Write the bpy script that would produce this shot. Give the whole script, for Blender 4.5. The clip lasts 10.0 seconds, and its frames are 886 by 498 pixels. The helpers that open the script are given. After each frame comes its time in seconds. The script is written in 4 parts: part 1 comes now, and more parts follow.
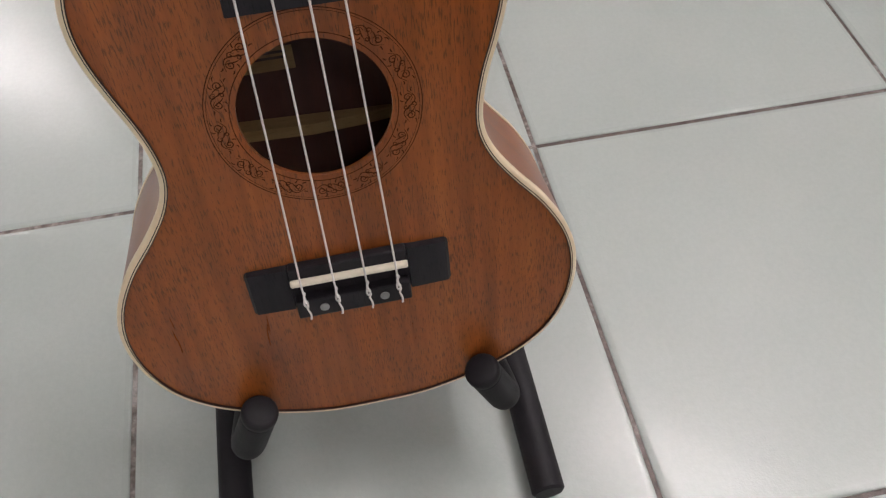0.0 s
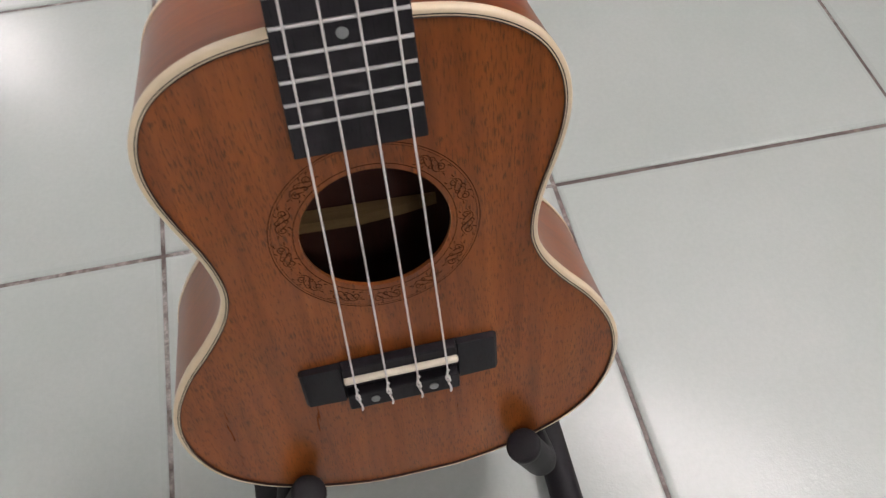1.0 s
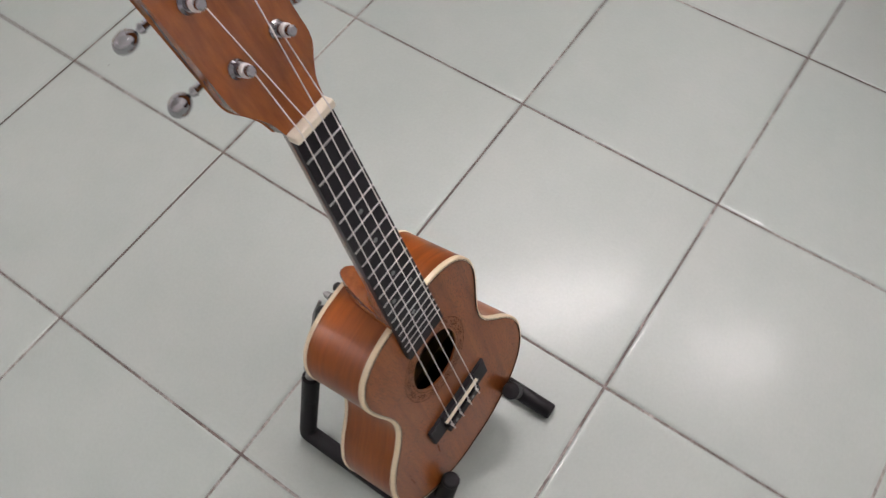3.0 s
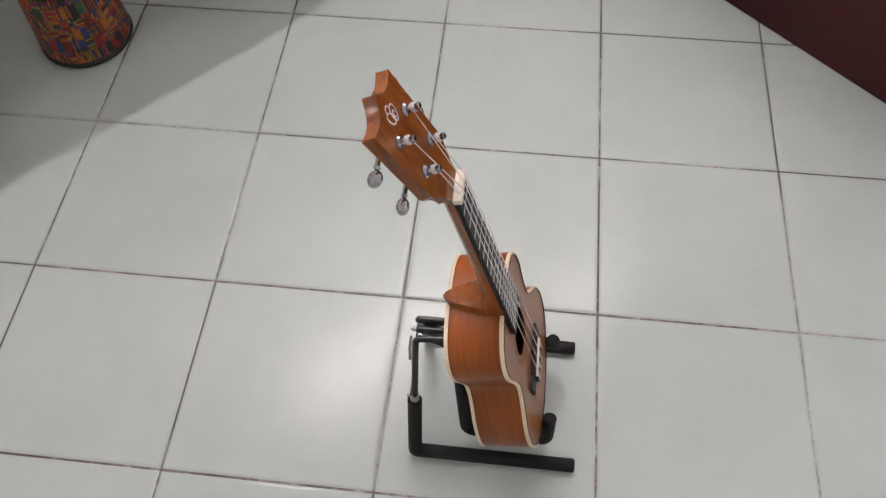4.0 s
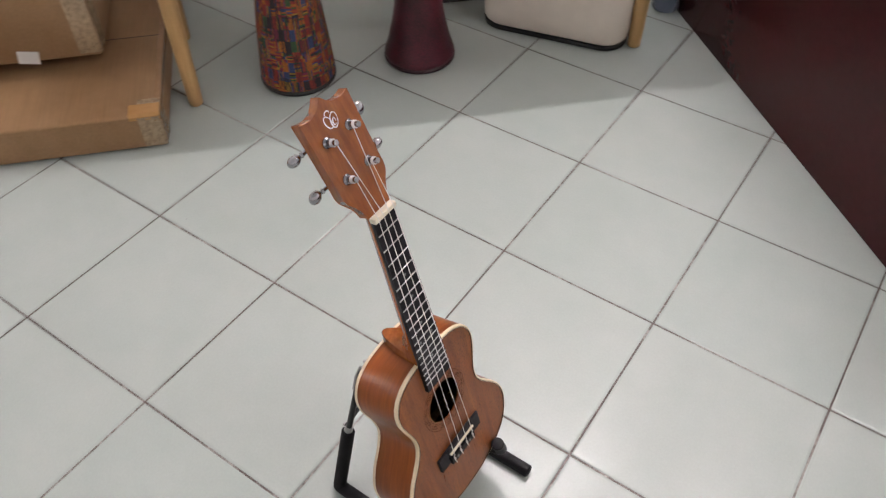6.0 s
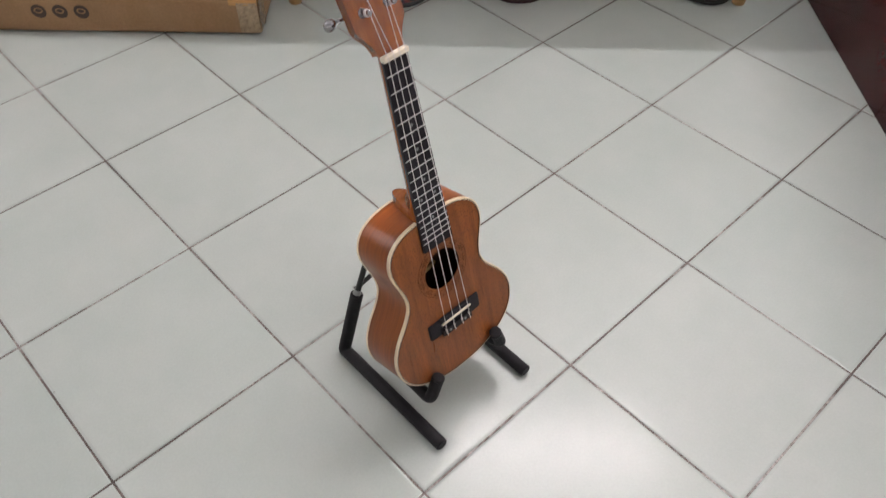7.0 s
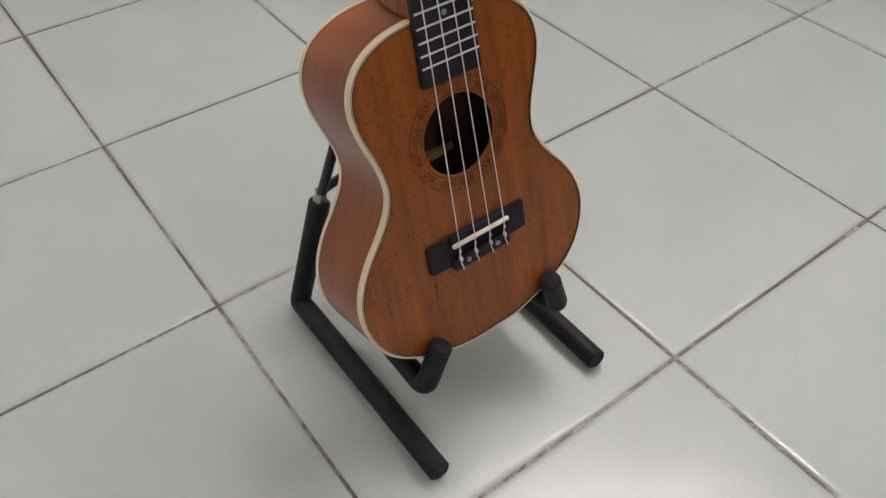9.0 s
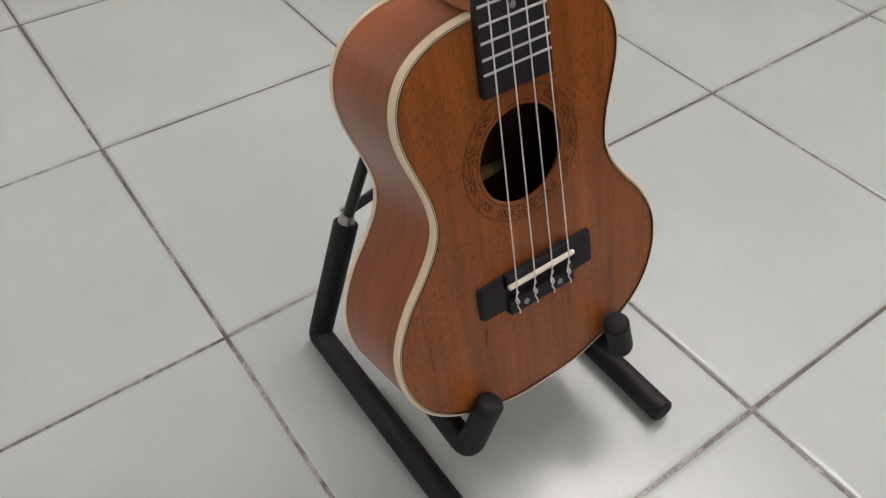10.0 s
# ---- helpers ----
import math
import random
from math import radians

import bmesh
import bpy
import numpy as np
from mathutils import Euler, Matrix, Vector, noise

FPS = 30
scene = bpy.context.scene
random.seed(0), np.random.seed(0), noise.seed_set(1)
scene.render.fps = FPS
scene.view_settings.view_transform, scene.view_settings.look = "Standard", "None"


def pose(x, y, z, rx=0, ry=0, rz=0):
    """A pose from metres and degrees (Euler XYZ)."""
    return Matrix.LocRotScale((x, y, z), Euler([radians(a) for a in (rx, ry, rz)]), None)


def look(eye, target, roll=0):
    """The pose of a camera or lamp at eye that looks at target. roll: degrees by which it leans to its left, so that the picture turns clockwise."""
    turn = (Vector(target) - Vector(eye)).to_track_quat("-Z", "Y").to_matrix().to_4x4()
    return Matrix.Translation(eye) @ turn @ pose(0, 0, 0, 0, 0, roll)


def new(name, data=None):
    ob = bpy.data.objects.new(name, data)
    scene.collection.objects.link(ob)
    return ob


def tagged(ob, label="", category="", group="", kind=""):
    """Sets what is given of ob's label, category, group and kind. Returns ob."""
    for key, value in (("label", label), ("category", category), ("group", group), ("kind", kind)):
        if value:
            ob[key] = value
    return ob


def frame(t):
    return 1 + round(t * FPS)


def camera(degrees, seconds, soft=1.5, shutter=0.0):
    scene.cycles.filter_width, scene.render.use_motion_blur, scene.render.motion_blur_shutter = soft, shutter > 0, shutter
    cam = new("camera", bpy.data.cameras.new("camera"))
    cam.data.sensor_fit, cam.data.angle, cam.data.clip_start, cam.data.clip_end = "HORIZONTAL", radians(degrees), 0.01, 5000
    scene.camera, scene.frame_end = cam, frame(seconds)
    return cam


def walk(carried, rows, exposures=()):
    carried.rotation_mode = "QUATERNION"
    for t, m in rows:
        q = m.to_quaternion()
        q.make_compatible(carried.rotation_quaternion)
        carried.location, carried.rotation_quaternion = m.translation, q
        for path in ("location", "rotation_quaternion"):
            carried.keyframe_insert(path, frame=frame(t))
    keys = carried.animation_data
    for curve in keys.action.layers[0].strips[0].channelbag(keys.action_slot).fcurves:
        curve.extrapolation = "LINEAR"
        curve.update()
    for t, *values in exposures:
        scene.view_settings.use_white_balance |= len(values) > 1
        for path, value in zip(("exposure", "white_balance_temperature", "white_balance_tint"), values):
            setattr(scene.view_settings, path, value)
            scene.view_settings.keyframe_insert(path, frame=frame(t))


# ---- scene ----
cam = camera(58.4, 10.0, soft=1.25, shutter=0.3)
PATH = [
    (0, (0.396, -0.1445, 0.457), (-0.733, 0.057, -1.181), -1.5),
    (0.5, (0.378, -0.1465, 0.459), (-0.714, 0.082, -1.2), 0.3),
    (1, (0.346, -0.163, 0.495), (-0.7, 0.061, -1.194), -0.4),
    (1.5, (0.353, -0.192, 0.503), (-0.689, 0.061, -1.186), -1.4),
    (2, (0.374, -0.216, 0.574), (-0.603, 0.131, -1.136), -2.2),
    (2.5, (0.371, -0.274, 0.767), (-0.454, 0.262, -0.974), -3.1),
    (3, (0.333, -0.338, 0.894), (-0.244, 0.415, -0.866), -3.1),
    (3.2, (0.282, -0.385, 0.906), (-0.179, 0.441, -0.857), -3.0),
    (4.3, (0.124, -0.593, 1.133), (0.014, 0.469, -0.559), -1.7),
    (4.5, (0.117, -0.607, 1.129), (0.011, 0.489, -0.541), -1.3),
    (5, (0.142, -0.604, 1.104), (-0.019, 0.54, -0.528), -0.3),
    (5.2, (0.176, -0.603, 1.079), (-0.048, 0.562, -0.532), 0.4),
    (6.3, (0.566, -0.581, 1.092), (-0.345, 0.461, -0.351), 0.1),
    (6.5, (0.601, -0.585, 1.081), (-0.345, 0.418, -0.368), 0.4),
    (7, (0.648, -0.599, 1.021), (-0.31, 0.308, -0.482), 0.5),
    (7.5, (0.627, -0.542, 0.911), (-0.322, 0.309, -0.631), 0.6),
    (8, (0.573, -0.481, 0.688), (-0.419, 0.35, -0.836), 0.5),
    (8.5, (0.527, -0.436, 0.59), (-0.535, 0.398, -0.885), 0.3),
    (9, (0.514, -0.421, 0.575), (-0.599, 0.418, -0.86), 0.2),
    (9.5, (0.459, -0.407, 0.546), (-0.668, 0.417, -0.886), 0.2),
    (10, (0.429, -0.392, 0.526), (-0.687, 0.425, -0.919), 0.6),
]
EXPOSURE = [(0, -0.08), (1.5, 0.02), (2.2, -0.02), (3, -0.1), (4.5, 0.0), (5.2, 0.08), (6.5, 0.16), (7.5, 0.02), (8.5, -0.12), (9.2, -0.08), (10, 0.02)]  # the phone adapts
walk(cam, [(t, look(eye, target, roll)) for t, eye, target, roll in PATH], EXPOSURE)


# ---- world ----
world = bpy.data.worlds.new("room_world")
world.use_nodes = True
world.node_tree.nodes["Background"].inputs[0].default_value = (0.9, 0.95, 1.0, 1)
world.node_tree.nodes["Background"].inputs[1].default_value = 0.05
scene.world = world

TUBE = 207.0  # brightness of the lit tubes


# ---- material tools ----
class Mat:
    """A small wrapper round a node material."""

    def __init__(self, name, color=(0.5, 0.5, 0.5), rough=0.5, metal=0.0):
        self.m = bpy.data.materials.new(name)
        self.m.use_nodes = True
        self.t = self.m.node_tree
        self.b = self.t.nodes["Principled BSDF"]
        self.b.inputs["Base Color"].default_value = (*color, 1)
        self.b.inputs["Roughness"].default_value = rough
        self.b.inputs["Metallic"].default_value = metal

    def node(self, kind, ins=None, **props):
        n = self.t.nodes.new(kind)
        for k, val in props.items():
            setattr(n, k, val)
        for k, val in (ins or {}).items():
            if isinstance(val, bpy.types.NodeSocket):
                self.t.links.new(val, n.inputs[k])
            else:
                n.inputs[k].default_value = val
        return n

    def coords(self, scale=(1, 1, 1), which="Object", shift=None):
        tc = self.node("ShaderNodeTexCoord")
        ins = {"Vector": tc.outputs[which], "Scale": scale}
        if shift is not None:
            ins["Location"] = shift
        return self.node("ShaderNodeMapping", ins).outputs[0]

    def noise(self, vec, scale=5.0, detail=4.0, rough=0.55, distortion=0.0):
        return self.node("ShaderNodeTexNoise", {"Vector": vec, "Scale": scale, "Detail": detail, "Roughness": rough, "Distortion": distortion}).outputs[0]

    def ramp(self, fac, stops, mode="LINEAR"):
        r = self.node("ShaderNodeValToRGB", {"Fac": fac})
        r.color_ramp.interpolation = mode
        els = r.color_ramp.elements
        while len(els) < len(stops):
            els.new(0.5)
        for e, (p, c) in zip(els, stops):
            e.position = p
            e.color = (*c, 1) if len(c) == 3 else c
        return r.outputs[0]

    def grey(self, fac, lo, hi, a=0.0, b=1.0):
        return self.node("ShaderNodeMapRange", {"Value": fac, "From Min": a, "From Max": b, "To Min": lo, "To Max": hi}).outputs[0]

    def mix(self, fac, a, b, mode="MIX"):
        n = self.node("ShaderNodeMix", None, data_type="RGBA", blend_type=mode)
        for k, val in ((0, fac), (6, a), (7, b)):
            if isinstance(val, bpy.types.NodeSocket):
                self.t.links.new(val, n.inputs[k])
            elif k == 0:
                n.inputs[k].default_value = val
            else:
                n.inputs[k].default_value = (*val, 1)
        return n.outputs[2]

    def calc(self, op, a, b=0.0):
        return self.node("ShaderNodeMath", {0: a, 1: b}, operation=op).outputs[0]

    def put(self, key, socket):
        self.t.links.new(socket, self.b.inputs[key])
        return self

    def bump(self, height, strength=0.2, distance=0.001):
        n = self.node("ShaderNodeBump", {"Height": height, "Strength": strength, "Distance": distance})
        self.t.links.new(n.outputs[0], self.b.inputs["Normal"])
        self.t.links.new(n.outputs[0], self.b.inputs["Coat Normal"])
        return self


# ---- materials ----
def tile_material(name="glazed_tile", gloss=(0.36, 0.44)):
    k = Mat(name, rough=0.3)
    geo = k.node("ShaderNodeNewGeometry").outputs["Position"]
    vec = k.node("ShaderNodeMapping", {"Vector": geo}).outputs[0]
    cloud = k.noise(vec, 7, 5, 0.6)
    fine = k.noise(vec, 260, 3, 0.6)
    base = k.ramp(cloud, [(0.3, (0.402, 0.451, 0.423)), (0.7, (0.442, 0.481, 0.455))])
    speck = k.ramp(fine, [(0.35, (0.97, 0.972, 0.97)), (0.65, (1.015, 1.01, 1.01))])
    base = k.mix(1.0, base, speck, "MULTIPLY")
    rnd = k.node("ShaderNodeObjectInfo").outputs["Random"]
    tone = k.node("ShaderNodeCombineColor", {0: k.grey(rnd, 0.95, 1.03), 1: k.grey(rnd, 0.965, 1.02), 2: k.grey(rnd, 0.96, 1.02)}).outputs[0]
    base = k.mix(1.0, base, tone, "MULTIPLY")
    dirt = k.ramp(k.noise(vec, 38, 6, 0.7), [(0.66, (0, 0, 0)), (0.78, (1, 1, 1))])
    base = k.mix(k.calc("MULTIPLY", dirt, 0.05), base, (0.30, 0.28, 0.24))
    cell = k.node("ShaderNodeTexVoronoi", {"Vector": vec, "Scale": 11.0})
    chosen = k.calc("GREATER_THAN", k.node("ShaderNodeSeparateColor", {0: cell.outputs["Color"]}).outputs[0], 0.45)
    grit = k.calc("MULTIPLY", k.calc("LESS_THAN", cell.outputs["Distance"], k.grey(k.noise(vec, 90, 2), 0.004, 0.022)), chosen)
    base = k.mix(k.calc("MULTIPLY", grit, 0.6), base, (0.10, 0.085, 0.07))
    k.put("Base Color", base)
    k.put("Roughness", k.grey(k.noise(vec, 22, 4, 0.6), gloss[0], gloss[1]))
    k.b.inputs["Specular IOR Level"].default_value = 0.23
    k.b.inputs["Coat Weight"].default_value = 0.48
    k.b.inputs["Coat Roughness"].default_value = 0.145
    k.b.inputs["Coat IOR"].default_value = 1.4
    waves = k.noise(vec, 55, 2, 0.5)
    peel = k.noise(vec, 620, 2, 0.5)
    h = k.calc("ADD", k.calc("MULTIPLY", waves, 0.8), k.calc("ADD", k.calc("MULTIPLY", fine, 0.40), k.calc("MULTIPLY", peel, 0.45)))
    k.bump(h, 0.14, 0.0012)
    return k.m


def grout_material():
    k = Mat("grimy_grout", rough=0.42)
    vec = k.node("ShaderNodeNewGeometry").outputs["Position"]
    worn = k.calc("ADD", k.calc("MULTIPLY", k.noise(vec, 2.3, 2, 0.5), 0.55), k.calc("MULTIPLY", k.noise(vec, 24, 6, 0.75), 0.5))
    c = k.ramp(worn, [(0.40, (0.055, 0.040, 0.033)), (0.52, (0.130, 0.100, 0.086)), (0.585, (0.33, 0.31, 0.285)), (0.70, (0.42, 0.42, 0.39))])
    c2 = k.ramp(k.noise(vec, 300, 3, 0.6), [(0.35, (0.6, 0.6, 0.6)), (0.65, (1.15, 1.1, 1.1))])
    k.put("Base Color", k.mix(1.0, c, c2, "MULTIPLY"))
    k.bump(k.noise(vec, 500, 3), 0.5, 0.001)
    return k.m


def wood_material(name, dark, mid, light, along, pore=0.6, rough=(0.3, 0.42), coat=0.0, pores_scale=1.0, bands=0.6, edge=0.60, relief=0.12):
    """along: which local axis the grain runs in."""
    k = Mat(name)
    sc = [1.0, 1.0, 1.0]
    for ax in along:
        sc[ax] = 0.06
    vec = k.coords(sc)
    broad = k.noise(vec, 38, 3, 0.5, 0.6)
    streak = k.noise(vec, 190, 4, 0.6, 0.25)
    c = k.ramp(broad, [(0.28, dark), (0.5, mid), (0.74, light)])
    c = k.mix(0.55, c, k.ramp(streak, [(0.3, dark), (0.7, light)]), "MIX")
    sb = [1.0, 1.0, 1.0]
    for ax in along:
        sb[ax] = 0.035
    band = k.noise(k.coords(sb, shift=(0.9, 0.4, 0.2)), 62, 2, 0.5, 0.35)
    c = k.mix(bands, c, k.ramp(band, [(0.30, (0.70, 0.68, 0.66)), (0.52, (1, 1, 1)), (0.74, (1.14, 1.14, 1.14))]), "MULTIPLY")
    sp = [1.0, 1.0, 1.0]
    for ax in along:
        sp[ax] = 0.10
    fleck = k.noise(k.coords(sp, shift=(0.3, 0.1, 0.7)), 1900 * pores_scale, 2, 0.5)
    patch = k.noise(k.coords((1, 1, 1)), 30, 2, 0.5)
    pores = k.ramp(k.calc("ADD", fleck, k.calc("MULTIPLY", k.calc("SUBTRACT", patch, 0.5), 0.25)), [(edge, (0, 0, 0)), (edge + 0.08, (1, 1, 1))])
    c = k.mix(k.calc("MULTIPLY", pores, pore), c, tuple(0.22 * x for x in mid))
    k.put("Base Color", c)
    k.put("Roughness", k.grey(streak, rough[0], rough[1]))
    if coat:
        k.b.inputs["Coat Weight"].default_value = coat
        k.b.inputs["Coat Roughness"].default_value = 0.12
    k.bump(k.calc("SUBTRACT", k.calc("MULTIPLY", streak, 0.3), k.calc("MULTIPLY", pores, min(0.6, pore))), relief, 0.0005)
    return k.m


def speckled(name, color, rough, scale=200.0, amount=0.2, bump=0.1, metal=0.0, depth=0.0008):
    k = Mat(name, color, rough, metal)
    vec = k.coords()
    n = k.noise(vec, scale, 4, 0.6)
    big = k.noise(vec, scale * 0.06, 3, 0.5)
    f = k.calc("ADD", k.calc("MULTIPLY", n, 0.5), k.calc("MULTIPLY", big, 0.5))
    lo = tuple(x * (1 - amount) for x in color)
    hi = tuple(min(1, x * (1 + amount)) for x in color)
    k.put("Base Color", k.ramp(f, [(0.35, lo), (0.65, hi)]))
    k.put("Roughness", k.grey(big, max(0.02, rough * 0.85), min(1, rough * 1.15)))
    k.bump(n, bump, depth)
    return k.m


def kente_material():
    k = Mat("printed_kente_cloth", rough=0.75)
    uv = k.node("ShaderNodeTexCoord").outputs["UV"]
    warp = k.noise(uv, 6, 2)
    sep = k.node("ShaderNodeSeparateXYZ", {0: uv})
    a = k.calc("ADD", sep.outputs[0], k.calc("MULTIPLY", warp, 0.012))
    b = k.calc("ADD", sep.outputs[1], k.calc("MULTIPLY", warp, 0.02))

    def cells(nx, ny):
        x, y = k.calc("FLOOR", k.calc("MULTIPLY", a, nx)), k.calc("FLOOR", k.calc("MULTIPLY", b, ny))
        return k.node("ShaderNodeTexWhiteNoise", {"Vector": k.node("ShaderNodeCombineXYZ", {0: x, 1: y}).outputs[0]}, noise_dimensions="3D").outputs[0]

    pal = [(0.0, (0.33, 0.035, 0.02)), (0.16, (0.50, 0.16, 0.015)), (0.30, (0.04, 0.07, 0.20)), (0.44, (0.46, 0.27, 0.03)),
           (0.56, (0.045, 0.13, 0.05)), (0.68, (0.25, 0.03, 0.07)), (0.80, (0.03, 0.025, 0.03)), (0.90, (0.42, 0.09, 0.02))]
    big = k.ramp(cells(38, 40), pal, "CONSTANT")
    small = k.ramp(cells(120, 130), pal, "CONSTANT")
    stripes_x = k.ramp(cells(330, 40), pal, "CONSTANT")
    stripes_y = k.ramp(cells(38, 300), pal, "CONSTANT")
    which = k.node("ShaderNodeMath", {0: cells(38, 40), 1: 7.31}, operation="MULTIPLY").outputs[0]
    which = k.calc("FRACT", which)
    c = k.mix(k.calc("GREATER_THAN", which, 0.3), big, stripes_x)
    c = k.mix(k.calc("GREATER_THAN", which, 0.58), c, stripes_y)
    c = k.mix(k.calc("GREATER_THAN", which, 0.82), c, small)
    thread = k.calc("MULTIPLY", k.calc("GREATER_THAN", cells(360, 26), 0.62), k.calc("GREATER_THAN", cells(26, 34), 0.45))
    c = k.mix(k.calc("MULTIPLY", thread, 0.85), c, (0.02, 0.015, 0.018))
    weave = k.noise(k.coords(), 420, 2)
    c = k.mix(1.0, c, k.ramp(weave, [(0.3, (0.36, 0.34, 0.35)), (0.7, (0.80, 0.76, 0.78))]), "MULTIPLY")
    k.put("Base Color", c)
    k.bump(weave, 0.3, 0.001)
    return k.m


def cardboard_material():
    k = Mat("brown_cardboard", rough=0.72)
    vec = k.coords()
    big = k.noise(vec, 6, 4, 0.6)
    flute = k.noise(k.coords((1, 0.04, 1)), 160, 2)
    c = k.ramp(big, [(0.3, (0.25, 0.142, 0.065)), (0.7, (0.33, 0.195, 0.098))])
    c = k.mix(1.0, c, k.ramp(flute, [(0.3, (0.92, 0.92, 0.92)), (0.7, (1.05, 1.05, 1.05))]), "MULTIPLY")
    k.put("Base Color", c)
    k.put("Roughness", k.grey(k.noise(vec, 20, 3), 0.45, 0.7))
    k.bump(k.calc("ADD", flute, k.calc("MULTIPLY", big, 2.0)), 0.25, 0.0015)
    return k.m


M_TILE = tile_material()
M_EDGE = tile_material("smooth_tile_edge", (0.09, 0.15))
M_GROUT = grout_material()
M_TOP = wood_material("mahogany_soundboard", (0.132, 0.0315, 0.0062), (0.232, 0.0610, 0.0112), (0.305, 0.0910, 0.0185), (1,), 0.66, (0.25, 0.33), 0.0, 1.0, 0.62, 0.556, 0.06)
M_SIDE = wood_material("red_mahogany_side", (0.125, 0.0255, 0.0034), (0.222, 0.051, 0.0062), (0.310, 0.079, 0.0100), (0, 1), 0.12, (0.29, 0.34), 0.12, 0.8, 0.5, 0.62, 0.01)
M_NECK = wood_material("mahogany_neck", (0.150, 0.036, 0.0065), (0.235, 0.063, 0.0115), (0.31, 0.094, 0.019), (1,), 0.14, (0.22, 0.28), 0.3, 1.0, 0.3, 0.60, 0.04)
# Inside wood toned well below raw mahogany; part of the hole's shade is colour.
M_INNER = wood_material("shade_toned_mahogany_inside", (0.032, 0.0075, 0.0035), (0.047, 0.011, 0.005), (0.065, 0.017, 0.0075), (1,), 0.3, (0.55, 0.7))
M_BRACE = wood_material("pale_spruce_brace", (0.20, 0.12, 0.045), (0.26, 0.16, 0.065), (0.32, 0.21, 0.09), (0,), 0.2, (0.55, 0.7))
M_CREAM = speckled("cream_binding", (0.72, 0.60, 0.42), 0.35, 300, 0.06, 0.02)
M_BONE = speckled("bone_white_plastic", (0.78, 0.70, 0.57), 0.38, 240, 0.08, 0.05)
M_EBONY = wood_material("dark_fingerboard", (0.010, 0.009, 0.011), (0.016, 0.014, 0.017), (0.025, 0.022, 0.026), (1,), 0.5, (0.42, 0.55))
M_BLACK = speckled("black_purfling", (0.014, 0.012, 0.012), 0.4, 300, 0.1, 0.0)
M_ETCH = speckled("burnt_etching", (0.055, 0.017, 0.007), 0.7, 800, 0.4, 0.05)
M_STRING = Mat("clear_nylon", (0.72, 0.68, 0.66), 0.28).m
M_FRET = Mat("nickel_fret", (0.50, 0.485, 0.485), 0.36, 1.0).m
M_PEARL = speckled("pearl_dot", (0.24, 0.25, 0.25), 0.25, 500, 0.15, 0.02)
M_CHROME = Mat("polished_chrome", (0.37, 0.36, 0.38), 0.07, 1.0).m
M_WHITE = Mat("white_print", (0.78, 0.74, 0.72), 0.45).m
M_FOAM = speckled("black_foam_rubber", (0.010, 0.0088, 0.0108), 0.58, 1400, 0.35, 0.35, 0.0, 0.0006)
M_ROD = speckled("black_painted_steel", (0.011, 0.011, 0.012), 0.3, 400, 0.2, 0.03)
M_STEEL = Mat("bright_steel", (0.36, 0.355, 0.35), 0.33, 1.0).m
M_KENTE = kente_material()
M_RUBBER = speckled("black_rubber", (0.012, 0.011, 0.011), 0.55, 200, 0.2, 0.1)
M_BURGUNDY = speckled("burgundy_drum_shell", (0.060, 0.0045, 0.012), 0.42, 260, 0.75, 0.35, 0.0, 0.0015)
M_WINE = speckled("dark_wine_rubber", (0.03, 0.006, 0.010), 0.5, 200, 0.3, 0.1)
M_SKIN = speckled("goat_skin", (0.62, 0.52, 0.38), 0.6, 60, 0.15, 0.1)
M_ROPE = speckled("dark_rope", (0.03, 0.03, 0.035), 0.8, 500, 0.4, 0.3)
M_CARD = cardboard_material()
M_TAPE = speckled("packing_tape", (0.50, 0.27, 0.10), 0.14, 40, 0.12, 0.1)
M_CLEAR_TAPE = speckled("wrinkled_clear_tape", (0.36, 0.26, 0.16), 0.14, 90, 0.45, 0.6, 0.0, 0.003)
M_CARD_TAPE = speckled("glossy_brown_tape", (0.33, 0.19, 0.10), 0.16, 60, 0.12, 0.2, 0.0, 0.001)
M_INK = Mat("black_ink", (0.05, 0.03, 0.022), 0.6).m
M_PAPER = speckled("white_paper", (0.74, 0.73, 0.70), 0.6, 200, 0.05, 0.05)
M_BEECH = wood_material("light_beech", (0.40, 0.23, 0.085), (0.50, 0.30, 0.12), (0.58, 0.37, 0.16), (2,), 0.25, (0.35, 0.5))
M_CREAMCASE = speckled("cream_vinyl", (0.74, 0.66, 0.57), 0.42, 500, 0.05, 0.12)
M_DARKGREY = speckled("dark_grey_fabric", (0.05, 0.048, 0.055), 0.8, 400, 0.3, 0.3)
M_STONE = speckled("grey_print", (0.30, 0.27, 0.24), 0.6, 200, 0.1, 0.0)
M_LACQUER = speckled("dark_burgundy_lacquer", (0.042, 0.0075, 0.0088), 0.13, 60, 0.10, 0.03)
M_LACQUER.node_tree.nodes["Principled BSDF"].inputs["Specular IOR Level"].default_value = 0.22
M_WALL = speckled("white_wall_paint", (0.80, 0.80, 0.79), 0.75, 30, 0.05, 0.15, 0.0, 0.002)
M_CEIL = speckled("white_ceiling_paint", (0.85, 0.85, 0.84), 0.8, 30, 0.03, 0.1)
M_FRAME = speckled("white_enamel", (0.75, 0.75, 0.75), 0.4, 60, 0.03, 0.02)


def specular(material, level):
    material.node_tree.nodes["Principled BSDF"].inputs["Specular IOR Level"].default_value = level


specular(M_TOP, 0.45)
specular(M_ETCH, 0.1)
specular(M_SIDE, 0.33)
specular(M_FOAM, 0.24)
specular(M_EBONY, 0.22)
specular(M_CARD, 0.3)


